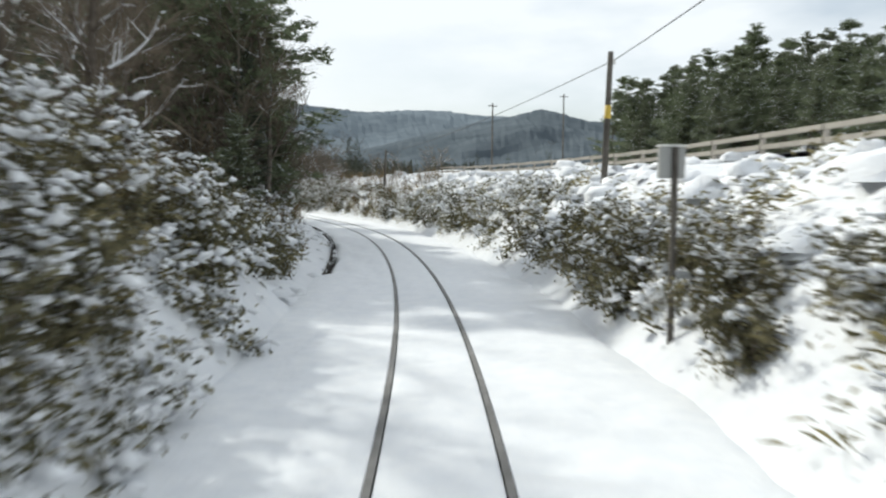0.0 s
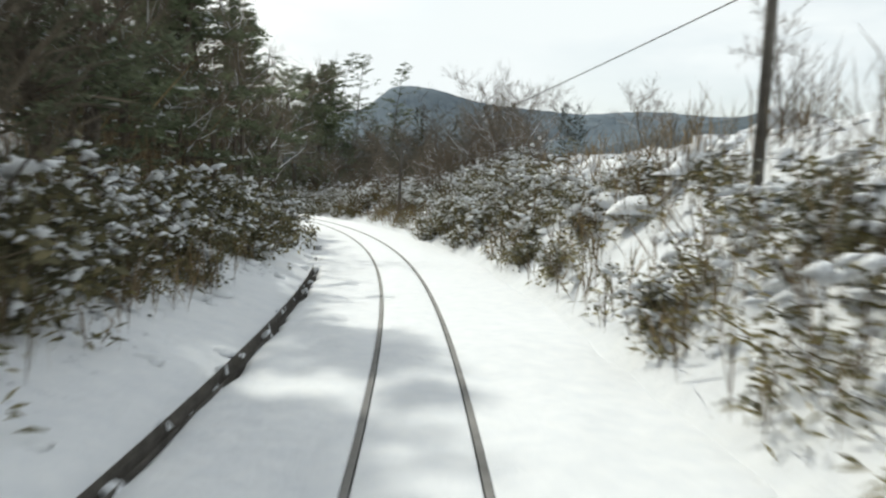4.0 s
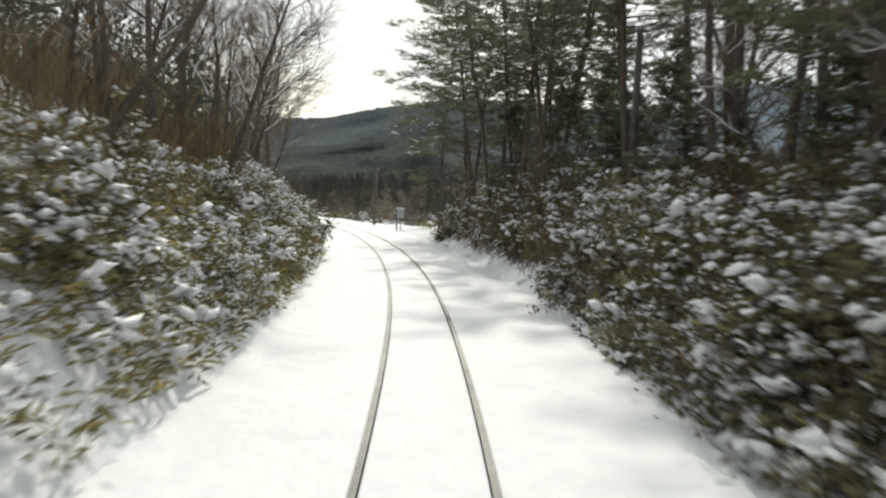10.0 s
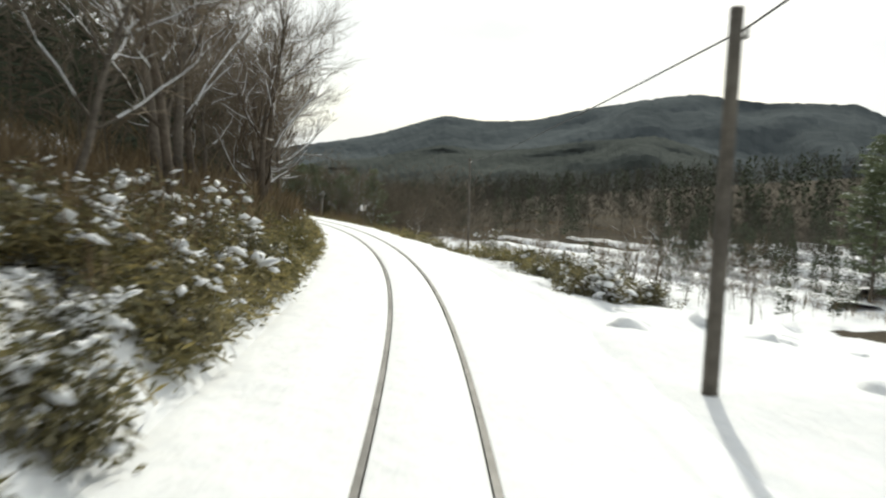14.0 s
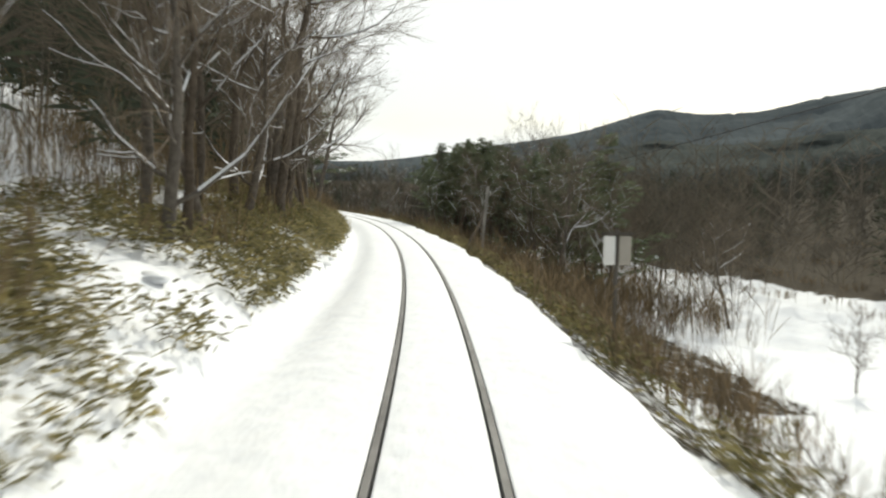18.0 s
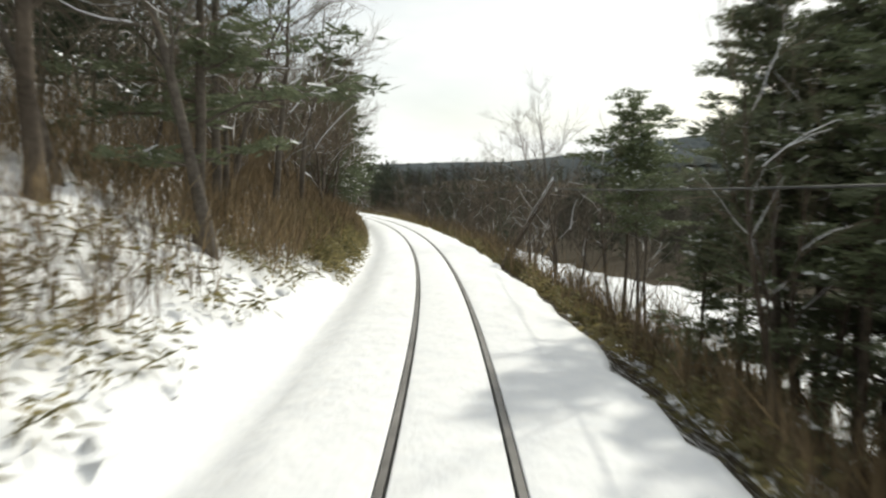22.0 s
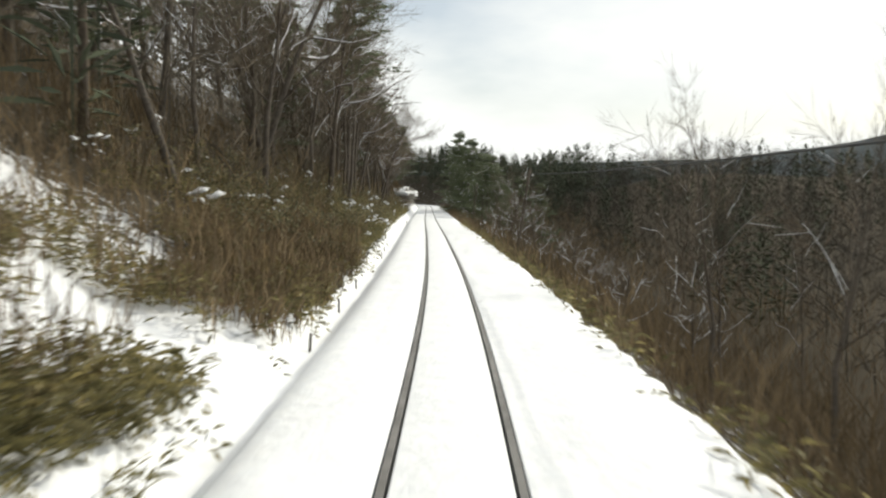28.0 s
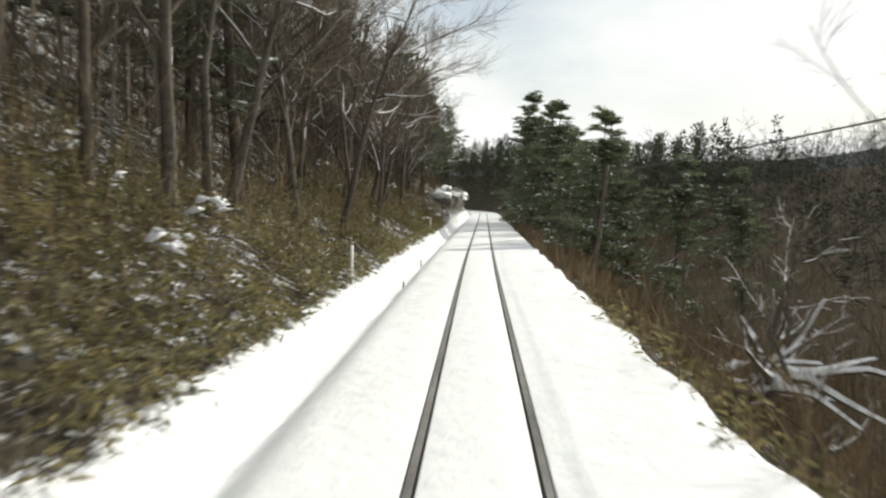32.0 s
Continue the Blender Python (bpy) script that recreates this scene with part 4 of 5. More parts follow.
def brush(s0, s1, u0, u1, count, tall=1.6, gaps=-0.25):
    rng = np.random.default_rng(abs(int(s0 * 3 + u0 * 70 + count)))
    p = np.repeat(sown(s0, s1, u0, u1, count, rng, gaps), 5, 0)
    n = len(p)
    base = np.repeat(rng.uniform(.5, tall, n // 5), 5)
    lift = rng.uniform(0, .6, n) * base
    lift[::5] = -0.05
    a, t, ln = rng.uniform(0, 6.283, n), rng.uniform(.1, .9, n), base * rng.uniform(.4, .7, n)
    ln[::5] = base[::5]
    t[::5] *= 0.3
    root = p + np.stack([np.zeros(n), np.zeros(n), lift], -1)
    tip = root + np.stack([np.cos(a) * t, np.sin(a) * t, np.ones(n)], -1) * ln[:, None]
    stuff_part("dry_brush", root, tip, np.where(np.arange(n) % 5 == 0, .016, .011), rng, BRUSH, "brown dry brush and saplings", "undergrowth", 0.02)


def woods(s0, s1, u0, u1, count, tall, pines=0.2, twigs=34, wide=1.0):
    """Trees deep in the woods or far off: leaning stems, limbs with sprays of twigs on them, and dark conifers among them."""
    rng = np.random.default_rng(abs(int(s0 * 5 + u0 * 30 + count)))
    s, u = rng.uniform(s0, s1, count), rng.uniform(u0, u1, count)
    x, y = place(s, u)
    p = np.stack([x, y, height(s, u)], -1)
    green = rng.random(count) < pines
    q = p[~green]
    if len(q):
        h = rng.uniform(.7, 1.05, len(q)) * tall
        limbs = max(6, twigs // 6)
        per = (twigs - limbs - 2) // limbs
        lean = rng.normal(0, .07, (len(q), 2))
        axis = np.concatenate([lean, np.ones((len(q), 1))], 1) * h[:, None]
        f = rng.uniform(.12, .92, (len(q), limbs))
        a = rng.uniform(0, 6.283, (len(q), limbs))
        rise = rng.uniform(.5, 1.5, (len(q), limbs))
        way = np.stack([np.cos(a), np.sin(a), rise], -1) / np.sqrt(1 + rise ** 2)[..., None]
        size = rng.uniform(.18, .36, (len(q), limbs)) * (1.1 - .55 * f) * h[:, None]
        root = q[:, None] + axis[:, None] * f[..., None]
        tip = root + way * size[..., None]
        k = rng.uniform(.15, 1, (len(q), limbs, per, 1))
        twig_root = root[:, :, None] + (tip - root)[:, :, None] * k
        twist = rng.normal(0, .62, (len(q), limbs, per, 3)) + way[:, :, None] + np.array([0, 0, .25])
        twig_tip = twig_root + twist * size[:, :, None, None] * rng.uniform(.18, .48, (len(q), limbs, per, 1))
        bent = q + axis * .5 + np.concatenate([rng.normal(0, .02, (len(q), 2)) * h[:, None], np.zeros((len(q), 1))], 1)
        roots = np.concatenate([q - [0, 0, .3], bent - axis * .02, root.reshape(-1, 3), twig_root.reshape(-1, 3)])
        tips = np.concatenate([bent + axis * .02, q + axis * .97, tip.reshape(-1, 3), twig_tip.reshape(-1, 3)])
        thick = .0038 * h + .010
        widths = np.concatenate([thick, thick * .75, np.repeat(thick * .42, limbs), np.repeat((.0045 + .0005 * h) * wide, limbs * per)])
        stuff_part("woodland", roots, tips, widths, rng, SHADED_HILLWOOD if u0 > 15 else FARWOOD, "dense leafless brown woodland on the slope", "woodland", 0.03)
    q = p[green]
    if len(q):
        h = rng.uniform(.75, 1.02, len(q)) * tall
        k = int(twigs * (1.3 if wide > 2 else 2.3))
        r, hh = np.repeat(q, k, 0), np.repeat(h, k)
        n = len(r)
        f, a = rng.uniform(.10, .99, n) ** .85, rng.uniform(0, 6.283, n)
        out, rise = np.sqrt(1.04 - f) * .21 * hh * rng.uniform(.35, 1.15, n), rng.uniform(-.03, .07, n) * hh
        root = r + np.stack([np.cos(a) * out * .25, np.sin(a) * out * .25, f * hh], -1)
        tip = r + np.stack([np.cos(a) * out, np.sin(a) * out, f * hh + rise], -1)
        root[::k], tip[::k] = r[::k] - [0, 0, .3], r[::k] + np.stack([np.zeros(len(q)), np.zeros(len(q)), h * .8], -1)
        width = (.022 + .0042 * hh) * wide * (1.7 if wide > 2.5 else 1)
        width[::k] = .004 * hh[::k] + .012
        stuff_part("pine_woodland", root, tip, width, rng, FARPINE, "dark green pines among the woods", "woodland", 0.04)


for row in ((146, 182, -6.5, -2.8, 4000, .6, -.5), (136, 146, -6.5, -3.4, 500), (182, 190, -6.5, -3.1, 700), (186, 198, -6.5, -2.9, 1300), (196, 208, -6.5, -2.8, 2600), (397, 417, -5.0, -2.7, 2000, .6, .05), (416, 445, -4.4, -3.3, 1500, .5, .0), (422, 446, -3.4, -2.7, 260, .3, .15), (205, 250, -6.5, -2.8, 9800), (248, 264, -6.5, -2.8, 1500, .7, .05), (262, 284, -8.5, -3.0, 4000, .7, -.05), (284, 304, -8.5, -3.0, 3700, .6, -.4), (304, 318, -6.5, -3.1, 1200, .6, .05), (318, 337, -6, -3.1, 600, .45), (337, 400, -5.5, -3.0, 4800), (352, 378, -3.6, -2.65, 800, .4, -.5), (336, 354, -4.4, -2.75, 1500, .5, -.5), (272, 290, -6, -3.1, 1100, .5, -.4), (414, 428, -4.0, -2.8, 700, .4, -.2),
            (416, 520, -8, -3.1, 14000), (222, 242, 4.3, 8.5, 1900), (212, 232, -4.5, -2.9, 1900), (240, 264, 2.8, 6.0, 2600), (396, 414, -7, -2.95, 2600), (262, 340, 2.5, 3.9, 2000), (340, 470, 2.5, 3.6, 1500), (0, 150, 3.0, 6, 5200, .75, .02), (2, 26, -7, -3.2, 900), (26, 98, -7, -4.2, 1500), (98, 124, -7, -3.4, 1200), (26, 98, -4.4, -2.8, 160, .3, .3)):
    sasa(*row)
for row in ((3, 24, -5.5, -3.1, 480, 1.5, .7), (24, 98, -6.8, -4.6, 850, 1.6, .6), (98, 125, -6.5, -3.4, 950, 1.9, .3), (140, 160, 3.1, 6.0, 850, 1.3, .35), (139, 154, 2.8, 3.7, 420, .45, .2, -.3), (4, 22, 3.2, 4.4, 200, .8, .6), (22, 72, 3.1, 5.2, 680, .9, .6, .06), (3, 12, -3.7, -2.6, 200, .5, .5), (85, 98, 3.2, 6.2, 380, 1.3, .5), (86, 108, 3.3, 6.5, 420, 1.8, .4), (92, 103, 3.4, 7.0, 220, 1.7, .7), (103, 126, 4.5, 7.6, 500, 1.6, .9), (126, 140, 3.4, 7.0, 300, 1.7, .7), (140, 186, 3.3, 7.5, 1400, 1.4, .25), (144, 184, -5.8, -2.9, 720, .8, .7, -.4), (76, 100, 3.1, 5.4, 520, 1.0, .5), (127, 142, 2.95, 5, 420, .9, .25), (192, 214, -6, -2.9, 600, 1.0, .2), (206, 262, -5.5, -3.2, 600, .8, .1)):
    thicket(*row)
for row in ((200, 330, -13, -4, 3000), (205, 250, -11, -3.6, 2200), (330, 420, -12, -3.4, 6200), (417, 436, -14, -3.2, 1100), (124, 146, -12, -4.6, 900, 2.4), (436, 560, -14, -3.6, 3400), (262, 400, 2.6, 6.0, 3600), (290, 400, 6.0, 12, 2300), (285, 332, 5, 13, 1300, 2.2), (268, 285, 5, 8.0, 300, 1.6), (416, 438, -6, -3.4, 800, 1.0, -.6), (350, 378, -5, -2.75, 1100, 1.0, -.7), (412, 429, -5.2, -2.8, 1500, .9, -.9), (400, 560, 2.7, 14, 8600), (98, 184, 3, 12, 5200), (60, 98, 3, 8, 900), (10, 150, -12, -3.8, 4600), (145, 205, -12, -4.5, 2600)):
    brush(*row)
brush(395, 560, 4.5, 14, 3600, 2.3)
brush(420, 560, 12, 24, 3000, 3.0)
sasa(186, 194, 4.4, 7.5, 420, .45)
brush(285, 400, 6, 14, 1600, 3.0)
brush(20, 200, -14, -6, 3200, 3.4)
brush(210, 244, -9, -3.6, 1100, 1.7)
brush(200, 345, -14, -6.5, 1500, 3.0)
brush(345, 400, -14, -6, 1300, 3.4)
brush(416, 560, -16, -5.5, 2500, 3.0)
thicket(417, 470, -9, -3.0, 1350, 1.7, .06)
thicket(470, 530, -9, -3.3, 700, 1.5, .05)
for u in (23, 28, 34, 41, 49):
    brush(225, 330, u, u + 0.9, 700, 0.7)
woods(26, 72, -8.2, -5.0, 64, 7.5, .05, 190, .8)
woods(-25, 210, -30, -8, 760, 10, .25, 72, 1.2)
woods(210, 262, -30, -8, 330, 11, .18, 84, 1.5)
woods(262, 345, -34, -7.6, 560, 11, .3, 84, 1.4)
woods(214, 236, 27, 50, 170, 5, .15, 70, 1.3)
woods(236, 258, 33, 50, 130, 5, .15, 70, 1.3)
brush(314, 342, -8.5, -3.6, 1100, 1.5)
brush(286, 300, 7, 14, 500, 2.4)
brush(284, 316, -15, -7, 1500, 2.6)
woods(288, 302, 8, 16, 36, 3.6, 0, 56)
woods(240, 266, 26, 33, 70, 4.2, .2, 80, 1.3)
woods(252, 276, 31, 44, 120, 3.8, .2, 80, 1.2)
woods(228, 250, 16, 28, 60, 3.0, .1, 90, 1.0)
woods(258, 292, 44, 54, 160, 5, .3, 70, 1.5)
woods(335, 430, 26, 40, 420, 5.0, .08, 60, 1.5)
woods(424, 545, -10, -6.4, 150, 6.5, .04, 70)
woods(462, 560, -17, -6.8, 210, 13, .08, 80, 1.2)
woods(345, 630, -32, -8, 930, 10.5, .14, 66, 1.2)
woods(540, 625, 7, 32, 230, 11, .7, 70, 1.5)
woods(600, 712, -40, -6, 400, 12, .5, 70, 1.5)
woods(628, 712, 5.5, 32, 360, 10, .5, 70, 1.6)
woods(0, 140, 27, 100, 420, 4.5, .5)
woods(176, 292, 50, 190, 2600, 6.5, .35, 42, 3.1)
woods(128, 172, 9, 26, 170, 8.5, .05, 130, .8)
woods(176, 214, 30, 52, 170, 6, .3, 70, 1.4)
woods(285, 400, 27, 60, 760, 7.5, .1, 62, 1.5)
woods(400, 620, 16, 60, 1500, 7.2, .1, 56, 1.5)
woods(280, 680, 58, 190, 2900, 7.4, .22, 38, 2.9)
woods(294, 338, 12, 26, 190, 10, 0, 90, 1.2)


def snow_lumps(s0, s1, u0, u1, count, size):
    """Uneven lumps of fallen snow."""
    rng, soup = random.Random(int(s0 + count)), Soup()
    for _ in range(count):
        s, u = rng.uniform(s0, s1), rng.uniform(u0, u1)
        x, y, z = spot(s, u)
        r = rng.uniform(*size)
        soup.blob((x, y, z - .06), r * rng.uniform(.8, 1.5), r, r * rng.uniform(.4, .8), rng, 3, 7)
    tagged(smooth(part("snow_lumps", soup.done(), SNOW)), "lumps of fallen snow along the bank", "snow", kind="stuff")


snow_lumps(4, 128, 3.4, 6.5, 320, (.10, .32))
snow_lumps(128, 184, 2.9, 4.0, 60, (.10, .25))
snow_lumps(4, 70, 4.5, 8.8, 260, (.2, .6))
snow_lumps(190, 250, 4, 10, 60, (.15, .4))
snow_lumps(298, 336, 3.2, 8.5, 260, (.15, .4))
snow_lumps(50, 112, 4.2, 8.5, 300, (.12, .36))
snow_lumps(74, 98, 4.8, 9, 110, (.35, .75))
snow_lumps(30, 62, 4.6, 8.8, 50, (.3, .65))
snow_lumps(424, 447, -3.7, -2.6, 170, (.05, .18))
snow_lumps(414, 424, -4.4, -2.9, 40, (.06, .16))
snow_lumps(4, 125, -6.0, -2.75, 300, (.10, .30))
snow_lumps(125, 205, -6.0, -3.2, 120, (.05, .16))
snow_lumps(205, 420, -4.6, -3.0, 260, (.10, .28))

# ---- far hills and the valley floor ----
RIDGE = [(-180, 4), (-60, 4.5), (-30, 5), (-9, 5.4), (1, 6.1), (6, 6.6), (10, 6.8), (15, 7.4), (19, 7.4), (22, 6.2), (31, 6.6), (35, 7.3), (39, 7.0), (46, 5.5), (52, 5.6), (60, 3.8), (68, 2.6), (80, 2.0), (120, 2.0), (180, 3)]
MIDX, MIDY, FAR = -80.0, 160.0, 1100.0


def ridge_ring(name, far, share, base, mat, label, a0, a1, step, ridge=RIDGE, mid=(MIDX, MIDY)):
    """A length of wooded ridge round the valley, between two bearings; it sinks to the plain at its ends."""
    v, f, m = [], [], 16
    az, el = [a for a, _ in ridge], [e for _, e in ridge]
    n = int((a1 - a0) / step) + 1
    for k in range(n):
        a = a0 + (a1 - a0) * k / (n - 1)
        q = radians(a)
        ends = min(1.0, (a - a0) / 14 + .02, (a1 - a) / 14 + .02)
        top = far * math.tan(radians(float(np.interp(a, az, el)) * share * ends + noise.noise((a * 0.12, 9.0, share)) * 0.2))
        for j in range(m):
            w = j / (m - 1)
            r = far * (1.0 + 0.4 * (w - 1)) + noise.noise((a * 0.22, w * 4, 2.0)) * 60
            z = base + (top - base) * w ** 0.85 + (noise.noise((a * 0.3, w * 4, 4.0)) * 9 * math.sin(w * 3.14) + noise.noise((a * 2.9, w * 14, 6.0)) * 2.0) * (far / 1100)
            v.append((mid[0] - math.sin(q) * r, mid[1] + math.cos(q) * r, z))
        v.append((mid[0] - math.sin(q) * far * 1.3, mid[1] + math.cos(q) * far * 1.3, base))
    for k in range(n - 1):
        for j in range(m):
            i, o = k * (m + 1) + j, (k + 1) * (m + 1) + j
            f.append((i, o, o + 1, i + 1))
    return tagged(part(name, (v, f), mat), label, "hill", kind="structure")


MOUNTAIN = [(-60, 4.5), (-25, 5.0), (-8, 5.2), (-1, 5.6), (1, 5.9), (3.6, 6.0), (6.7, 5.8), (10, 6.0), (12, 6.2), (14.2, 6.6), (16.5, 7.2), (18.5, 7.5), (19.6, 7.4), (21.3, 6.0), (24, 5.2), (32, 5.0), (40, 4.5)]
MID_RIDGE = [(-60, 4.0), (-25, 4.6), (-13, 4.9), (-8.8, 5.2), (-5.7, 5.8), (-1.5, 5.1), (3.6, 4.0), (9, 2.6), (16, 1.6), (20, 1.0)]
ridge_ring("backdrop_mountain", 1900, 1.0, -6, HAZE_HILL, "wooded mountain, pale blue-grey haze put into its colour", -60, 44, 0.25, MOUNTAIN, (float(place(42, 0)[0]), float(place(42, 0)[1])))
ridge_ring("backdrop_mid_ridge", 1250, 1.0, -6, MID_HILL, "wooded ridge in front of the mountain, bluish haze in its colour", -60, 24, 0.25, MID_RIDGE, (float(place(15, 0)[0]), float(place(15, 0)[1])))
ridge_ring("backdrop_hills", FAR, 1.0, -6, HILL, "wooded ridge across the valley, blue-grey haze in its colour", 12, 300, 0.3)
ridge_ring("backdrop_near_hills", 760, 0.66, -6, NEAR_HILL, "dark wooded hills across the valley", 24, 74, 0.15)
tagged(part("ground", ([(-2500, -2500, -6.6), (2500, -2500, -6.6), (2500, 2500, -6.6), (-2500, 2500, -6.6)], [(0, 1, 2, 3)]), GROUND),
       "brown wooded valley floor reaching to the hills", "ground", kind="structure")


# ---- lineside things ----
def block(name, c, x, y, z, mat, parent, label="", soft=0.012, turn=0.0):
    """A block with rounded edges."""
    bm = bmesh.new()
    bmesh.ops.create_cube(bm, size=1.0)
    for v in bm.verts:
        v.co = Vector((v.co.x * x, v.co.y * y, v.co.z * z))
    bmesh.ops.bevel(bm, geom=bm.edges[:], offset=min(soft, x / 3, y / 3, z / 3), segments=2, affect="EDGES")
    bmesh.ops.rotate(bm, verts=bm.verts, cent=(0, 0, 0), matrix=Matrix.Rotation(turn, 3, "Z"))
    bmesh.ops.translate(bm, verts=bm.verts, vec=c)
    return part(name, bm, mat, parent, label)


def rod(name, path, radii, mat, parent, label="", sides=8):
    soup = Soup()
    soup.tube(path, radii, sides, True)
    return smooth(part(name, soup.done(), mat, parent, label))


def at_line(name, s, u, z):
    """An empty on the plan, turned so that y runs along the line."""
    x, y = place(s, u)
    ob = new(name)
    ob.matrix_basis = Matrix.Translation((float(x), float(y), z)) @ Matrix.Rotation(float(along(LINE_T, s)), 4, "Z")
    return ob


POLES = [(-22, 5.5, 2.2, 6.4, 0.0), (24.9, 5.95, 2.0, 6.68, .03), (70.2, 5.2, 1.0, 6.0, .04), (113.8, 4.05, .7, 5.55, .04), (160, 5.4, 1.3, 6.6, .03), (206.1, 3.52, -.3, 4.70, .03),
         (262, 11.0, -3.3, 5.7, .0), (292.6, 3.35, -1.2, 2.85, .08), (343.2, 2.3, -.5, 2.95, .57), (393, 4.0, -1.4, 3.1, .04), (438.6, 3.65, -1.2, 3.75, .13), (480, 4.0, -.9, 3.65, .1), (525, 4.2, -1, 3.8, .05), (570, 4.2, -1, 3.8, .0)]
for n, (s, u, low, top, lean) in enumerate(POLES):
    pole = tagged(at_line("telegraph_pole", s, u, low - 0.4), "telegraph pole leaning far out over the slope" if lean > .5 else "pale grey concrete pole below the embankment edge" if n == 7 else "weathered brown wooden telegraph pole beside the line", "pole", "telegraph poles")
    h = top - low + 0.4
    rod("shaft", [(lean * h * k / 4, 0, h * k / 4) for k in range(5)], [r * (.72 if s > 430 else .85 if n == 7 else 1) for r in (.105, .100, .094, .088, .082)], CONCRETE if n == 7 else BARK if lean > .5 or s > 430 else POLE, pole, sides=10)
    rod("insulator", [(lean * h + .13, 0, h - .36), (lean * h + .13, 0, h - .22)], [.035, .03], WHITE_PAINT, pole, "white porcelain insulator", 6)
    block("bracket", (lean * h + .06, 0, h - .36), .18, .04, .04, STEEL, pole)
    if lean > .5:
        strip = Soup()
        strip.snow_strip([(lean * h * k / 8, 0, h * k / 8) for k in range(4, 9)], [.10] * 5)
        part("snow_strip", strip.done(), SNOW, pole, "snow frozen to the upper half")
    if n == 1:
        rod("band", [(lean * h * .63, 0, h * .60), (lean * h * .66, 0, h * .68)], [.105, .103], YELLOW_PAINT, pole, "yellow marker band", 10)
for (s, u, low, top, lean), (s2, u2, low2, top2, lean2) in zip(POLES, POLES[1:]):
    a, b = Vector((*place(s, u + lean * (top - low) + .13), top - .25)), Vector((*place(s2, u2 + lean2 * (top2 - low2) + .13), top2 - .25))
    sag = (b - a).length * (0.004 if s > 60 else 0.008)
    path = [tuple(a.lerp(b, k / 12) - Vector((0, 0, 4 * sag * (k / 12) * (1 - k / 12)))) for k in range(13)]
    tagged(rod("telegraph_wire", path, [.014] * 13, CABLE, None, sides=5), "black telegraph cable strung between the poles", "cable", "telegraph wires")


def far_pole(s, u, low, top):
    pole = tagged(at_line("power_pole", s, u, low - .3), "tall power pole with a crossarm beyond the road", "pole", "power poles")
    rod("shaft", [(0, 0, 0), (0, 0, top - low + .3)], [.10, .075], POLE, pole)
    block("crossarm", (0, 0, top - low), 1.1, .08, .09, POLE, pole)


far_pole(83, 21, 2.0, 12.0)
far_pole(88, 33, 2.0, 14.2)


def signal_marker(s, u):
    post = tagged(at_line("marker_post", s, u, -.2), "grey steel post with a small box at its top", "signal post")
    rod("post", [(0, 0, 0), (0, 0, 3.15)], [.045, .045], POLE, post)
    block("box", (-.02, .10, 2.95), .34, .16, .42, GREY_PAINT, post, "grey painted box")
    block("cap", (-.02, .10, 3.175), .38, .2, .03, WHITE_PAINT, post, "snow-white lid")


signal_marker(10.9, 3.2)


def relay_box(s, u):
    box = tagged(at_line("relay_cabinet", s, u, -.25), "grey relay cabinet on a two-legged steel stand in the snow", "cabinet")
    rod("leg", [(-.14, 0, 0), (-.14, 0, 1.95)], [.045, .045], POLE, box, "thick dark post")
    rod("leg", [(.14, 0, 0), (.14, 0, 1.05)], [.028, .028], STEEL, box)
    for z in (.42, .72, 1.02):
        block("rung", (0, 0, z), .28, .03, .035, STEEL, box)
    body = block("body", (.10, .0, 1.38), .50, .34, .62, GREY_PAINT, box, soft=.02)
    block("door", (.10, -.176, 1.38), .44, .015, .55, GREY_PAINT, body)
    block("handle", (.27, -.192, 1.38), .03, .02, .10, STEEL, body)
    block("snow_cap", (.10, 0, 1.725), .54, .38, .07, SNOW, box, "layer of snow on top", .03)


relay_box(194.9, 3.2)


def plates(s, u):
    ob = tagged(at_line("lineside_sign", s, u, -1.0), "lineside post carrying two white plates", "sign")
    rod("post", [(0, 0, 0), (0, 0, 2.75)], [.04, .04], POLE, ob)
    for x, mat, what in ((-.15, WHITE_PAINT, "blank white plate"), (.15, RAIL_PAINT, "faded brownish plate")):
        block("plate", (x, -.05, 2.36), .22, .02, .54, mat, ob, what, .005)
    block("top_bar", (0, -.03, 2.68), .6, .03, .05, POLE, ob)


plates(269.3, 3.45)


def short_post(s, u, tall, mat, label, thick=.03):
    post = tagged(at_line("marker_stake", s, u, float(height(s, u)[0]) - .1), label, "stake", "marker stakes")
    rod("stake", [(0, 0, 0), (R.uniform(-.04, .04), 0, tall + .1)], [thick, thick * .9], mat, post)


for s, u in ((413.8, -2.55), (418.8, -2.62), (423.5, -2.65), (435.6, -2.6), (439.9, -2.65), (475.5, -2.35), (485, -2.5)):
    short_post(s, u, .62, POLE, "thin dark wooden stake standing in the snow", .028)
for s, u, h in ((471.5, -3.3, 1.0), (375.7, -3.1, 1.1), (505, -3.4, 1.0)):
    short_post(s, u, h, WHITE_PAINT, "white painted marker post in the grass", .05)

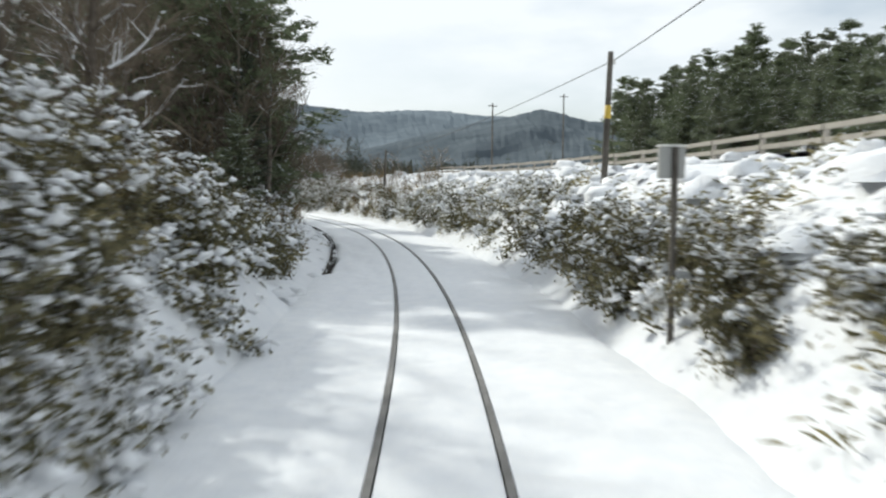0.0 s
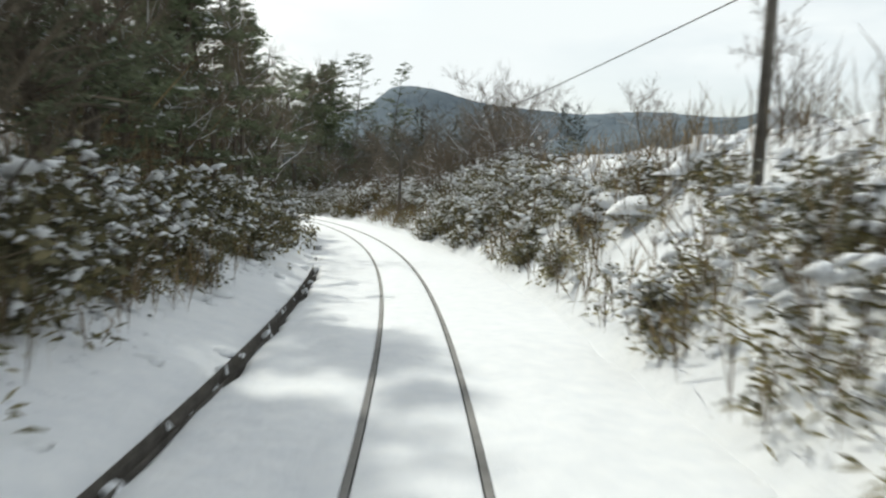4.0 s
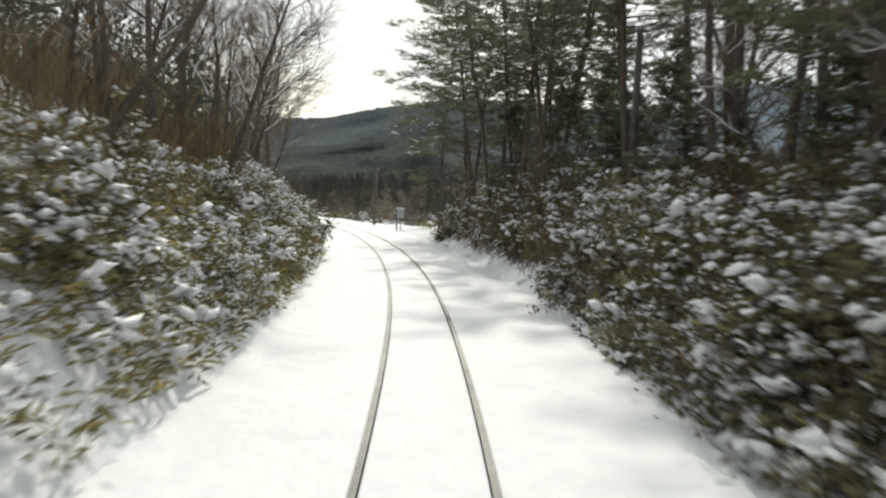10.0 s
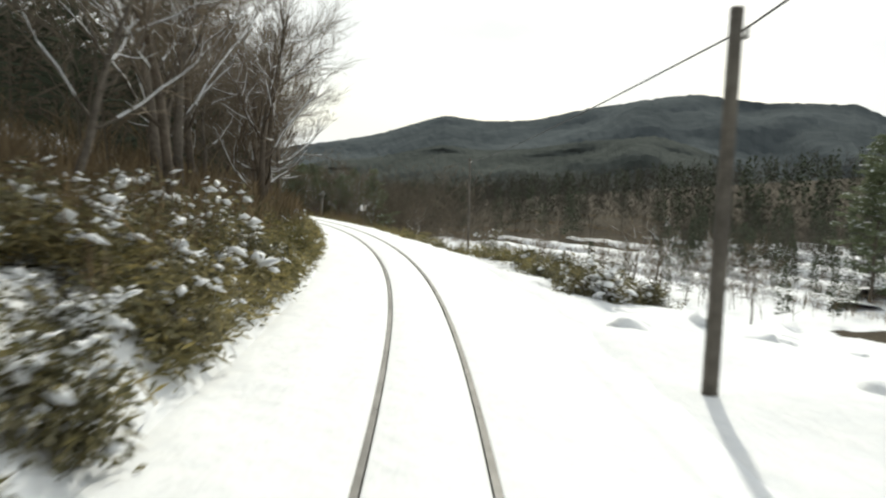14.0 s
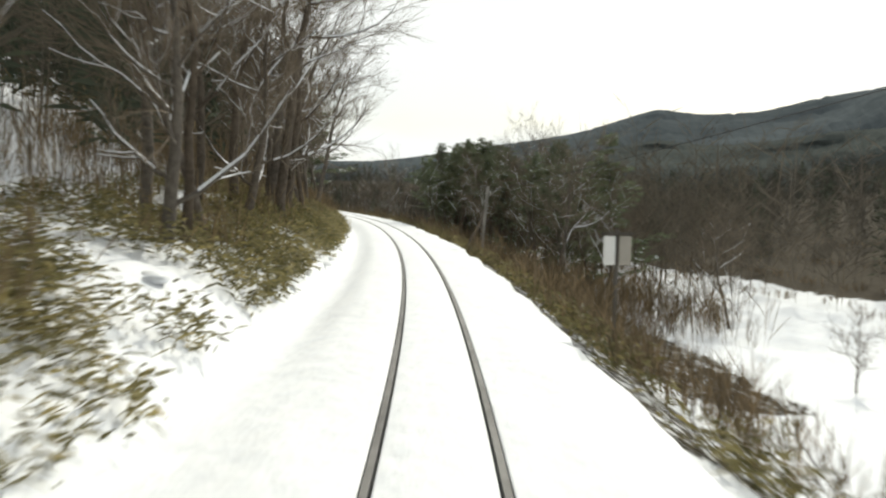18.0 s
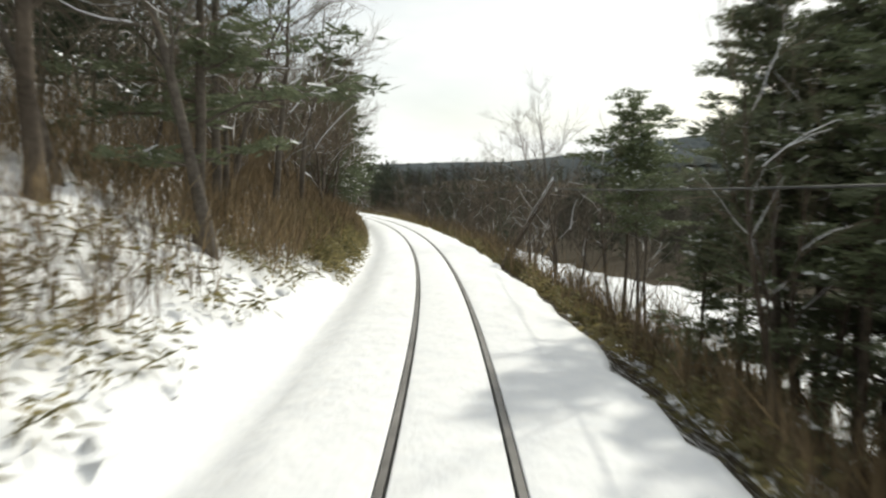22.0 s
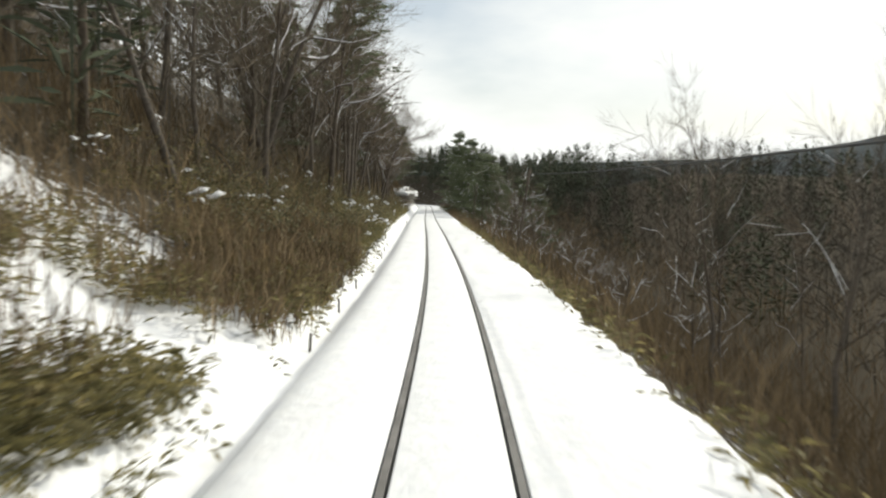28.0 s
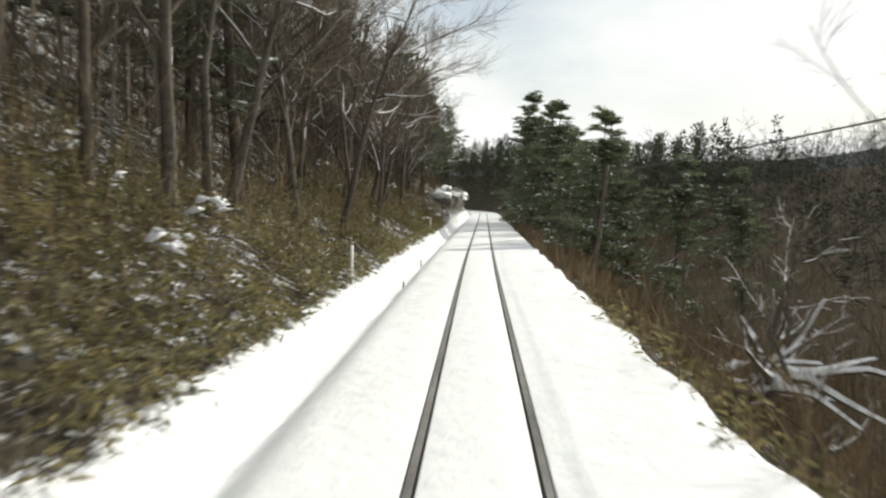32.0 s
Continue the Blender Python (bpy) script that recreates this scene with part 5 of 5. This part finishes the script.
# guard rail on the road above the right-hand bank
for s in np.arange(-24, 64, 3.0):
    s = float(s)
    g = tagged(at_line("guard_rail", s + 1.5, 9.1, float(table(RIGHT, np.array([s + 1.5]), [9.1])[0]) - .1), "faded beige roadside guard rail section", "guard rail", "guard rail sections")
    block("post", (0, -1.5, .36), .12, .12, .86, RAIL_PAINT, g, soft=.02)
    for z in (.40, .70):
        block("beam", (-.08, 0, z), .06, 2.99, .14, RAIL_PAINT, g, soft=.02)
tagged(sweep("road", [(9.6, 3.42), (10.5, 3.50), (14.0, 3.52), (15, 3.46)], SNOW, -28, 62, 3.0), "snow-covered road along the top of the bank", "road", kind="structure")

# leaning broken trunk and other fallen wood
def leaning_trunk(s, u, z, out, ahead, rise, r, snowy, label):
    ob = tagged(at_line("leaning_trunk", s, u, z), label, "tree trunk")
    path = [(out * k / 6 + .05 * math.sin(k * 2.1), ahead * k / 6, rise * k / 6) for k in range(-1, 7)]
    rod("trunk", path, [r * (1.1 - .07 * k) for k in range(8)], BARK, ob)
    for k in range(3):
        p = Vector(path[4 + k])
        soup = Soup()
        soup.tube([tuple(p), tuple(p + Vector((.25 - .2 * k, .1, .35))), tuple(p + Vector((.5 - .5 * k, .15, .8)))], [.03, .02, .008], 4)
        part("limb", soup.done(), BARK, ob)
    if snowy:
        strip = Soup()
        strip.snow_strip(path[4:], [r * .4] * len(path[4:]))
        part("snow_strip", strip.done(), SNOW, ob, "snow lying on the upper half")


leaning_trunk(293.2, 2.75, -.6, 1.0, -.1, 2.5, .12, False, "black leaning trunk at the embankment edge")
leaning_trunk(154, -6.0, 2.4, 2.7, .2, 3.9, .11, True, "pale leaning trunk with snow along its upper side")


def fallen_tree(s, u, z):
    """An uprooted tree on the slope: a torn butt end and limbs fanning out, each with snow along it."""
    ob, rng = tagged(at_line("fallen_tree", s, u, z), "uprooted tree with thick snow on its fanned limbs", "tree"), random.Random(3)
    rod("butt", [(-.35, -.2, -.25), (.1, 0, .1), (.6, .15, .35), (1.2, .3, .62)], [.24, .22, .17, .12], BARK, ob, "broken butt end of the trunk")
    for k in range(15):
        at = rng.uniform(.2, 1.15)
        path, _ = wander((at, at * .25, at * .5), (rng.uniform(.1, 1.0), rng.uniform(-.9, .7), rng.uniform(.05, .8)), rng.uniform(1.0, 2.3), 6, .2, rng)
        radii = [.06 * (1 - n / 8) for n in range(7)]
        limb = rod("limb", path, radii, BARK, ob, sides=5)
        strip = Soup()
        strip.snow_strip(path, [r * 1.1 + .008 for r in radii])
        part("limb_snow", strip.done(), SNOW, limb, "ridge of snow")
    clump = Soup()
    for k in range(14):
        clump.clod((rng.uniform(.2, 1.5), rng.uniform(-.3, .5), rng.uniform(.35, .8)), rng.uniform(.10, .22), .6, rng)
    smooth(part("snow_heap", clump.done(), SNOW, ob, "heaped snow"))["kind"] = "stuff"


fallen_tree(462.6, 3.4, -.8)
for s, u in ((431, 6.3), (436, 7.2), (445, 5.6), (452, 6.5), (466, 5.2)):
    leaning_trunk(s, u, float(height(s, u)[0]), R.uniform(-.6, 1.2), R.uniform(-1, 1), 2.2, .07, True, "bent sapling carrying snow on the brushy slope")

# open drain along the foot of the left-hand bank
sweep("drain", [(-2.40, -.03), (-2.42, -.36), (-2.50, -.36), (-2.585, -.01)], BALLAST, DITCH[0], DITCH[1], 1.0)
tagged(bpy.data.objects["drain"], "dark wet drain between track bed and bank", "drain", kind="structure")

# snow-covered boulders by the road and in the stream bed
def boulder(s, u, size):
    rng, soup, cap = random.Random(int(s * 9 + u)), Soup(), Soup()
    ob = tagged(at_line("boulder", s, u, float(height(s, u)[0]) - size * .15), "grey boulder under a thick snow cap", "rock", "boulders")
    soup.blob((0, 0, 0), size, size * .8, size * .75, rng, 4, 9)
    cap.blob((0, 0, size * .30), size * .90, size * .72, size * .52, rng, 4, 9)
    smooth(part("rock", soup.done(), ROCK, ob))
    smooth(part("snow_cap", cap.done(), SNOW, ob))


for s, u, z in ((38, 17.5, 1.6), (34, 18.5, 1.2), (45, 17.5, 1.3), (30, 19, .9), (356, 14, .6), (362, 15.5, .8), (537, -4.6, 1.9), (543, -4.4, 2.2), (550, -4.3, 1.8), (557, -4.5, 2.3), (566, -4.3, 2.0), (219.5, 6.2, .55), (222.5, 7.6, .7), (224, 5.8, .4), (577, -4.4, 2.2), (590, -4.4, 2.0)):
    boulder(s, u, z)

# snow that bridges the drain here and there
rng_b = random.Random(8)
bridge = Soup()
for s in np.arange(DITCH[0] + 1, DITCH[1], 0.9):
    s = float(s) + rng_b.uniform(-.4, .4)
    covered = rng_b.random() < .025
    size = rng_b.uniform(.3, 1.0) if covered else rng_b.uniform(.04, .13)
    x, y = place(s, -2.62 if covered or rng_b.random() < .6 else -2.44)
    bridge.blob((float(x), float(y), -.30 if covered else -.16), size, size * rng_b.uniform(.7, 1.2), rng_b.uniform(.2, .36) if covered else size, rng_b, 3, 7)
tagged(smooth(part("snow_bridge", bridge.done(), SNOW)), "lumps of snow bridging the drain", "snow", kind="stuff")

# low terrace banks across the snowy field
for u, s_from, s_to in ((24, 236, 292), (29, 240, 300), (35, 238, 300), (42, 244, 300)):
    z = float(np.mean(height(np.linspace(s_from, s_to, 9), np.full(9, u + 1.0))))
    bank = sweep("field_bank", [(u - .2, z - .4), (u, z + .05), (u + .35, z + .5), (u + 1.2, z + .55), (u + 3.2, z + .3), (u + 4.2, z - .4)], SNOW, s_from, s_to, 1.5, wobble=.25)
    tagged(smooth(bank), "low snow-covered terrace bank across the field", "field bank", "terrace banks")
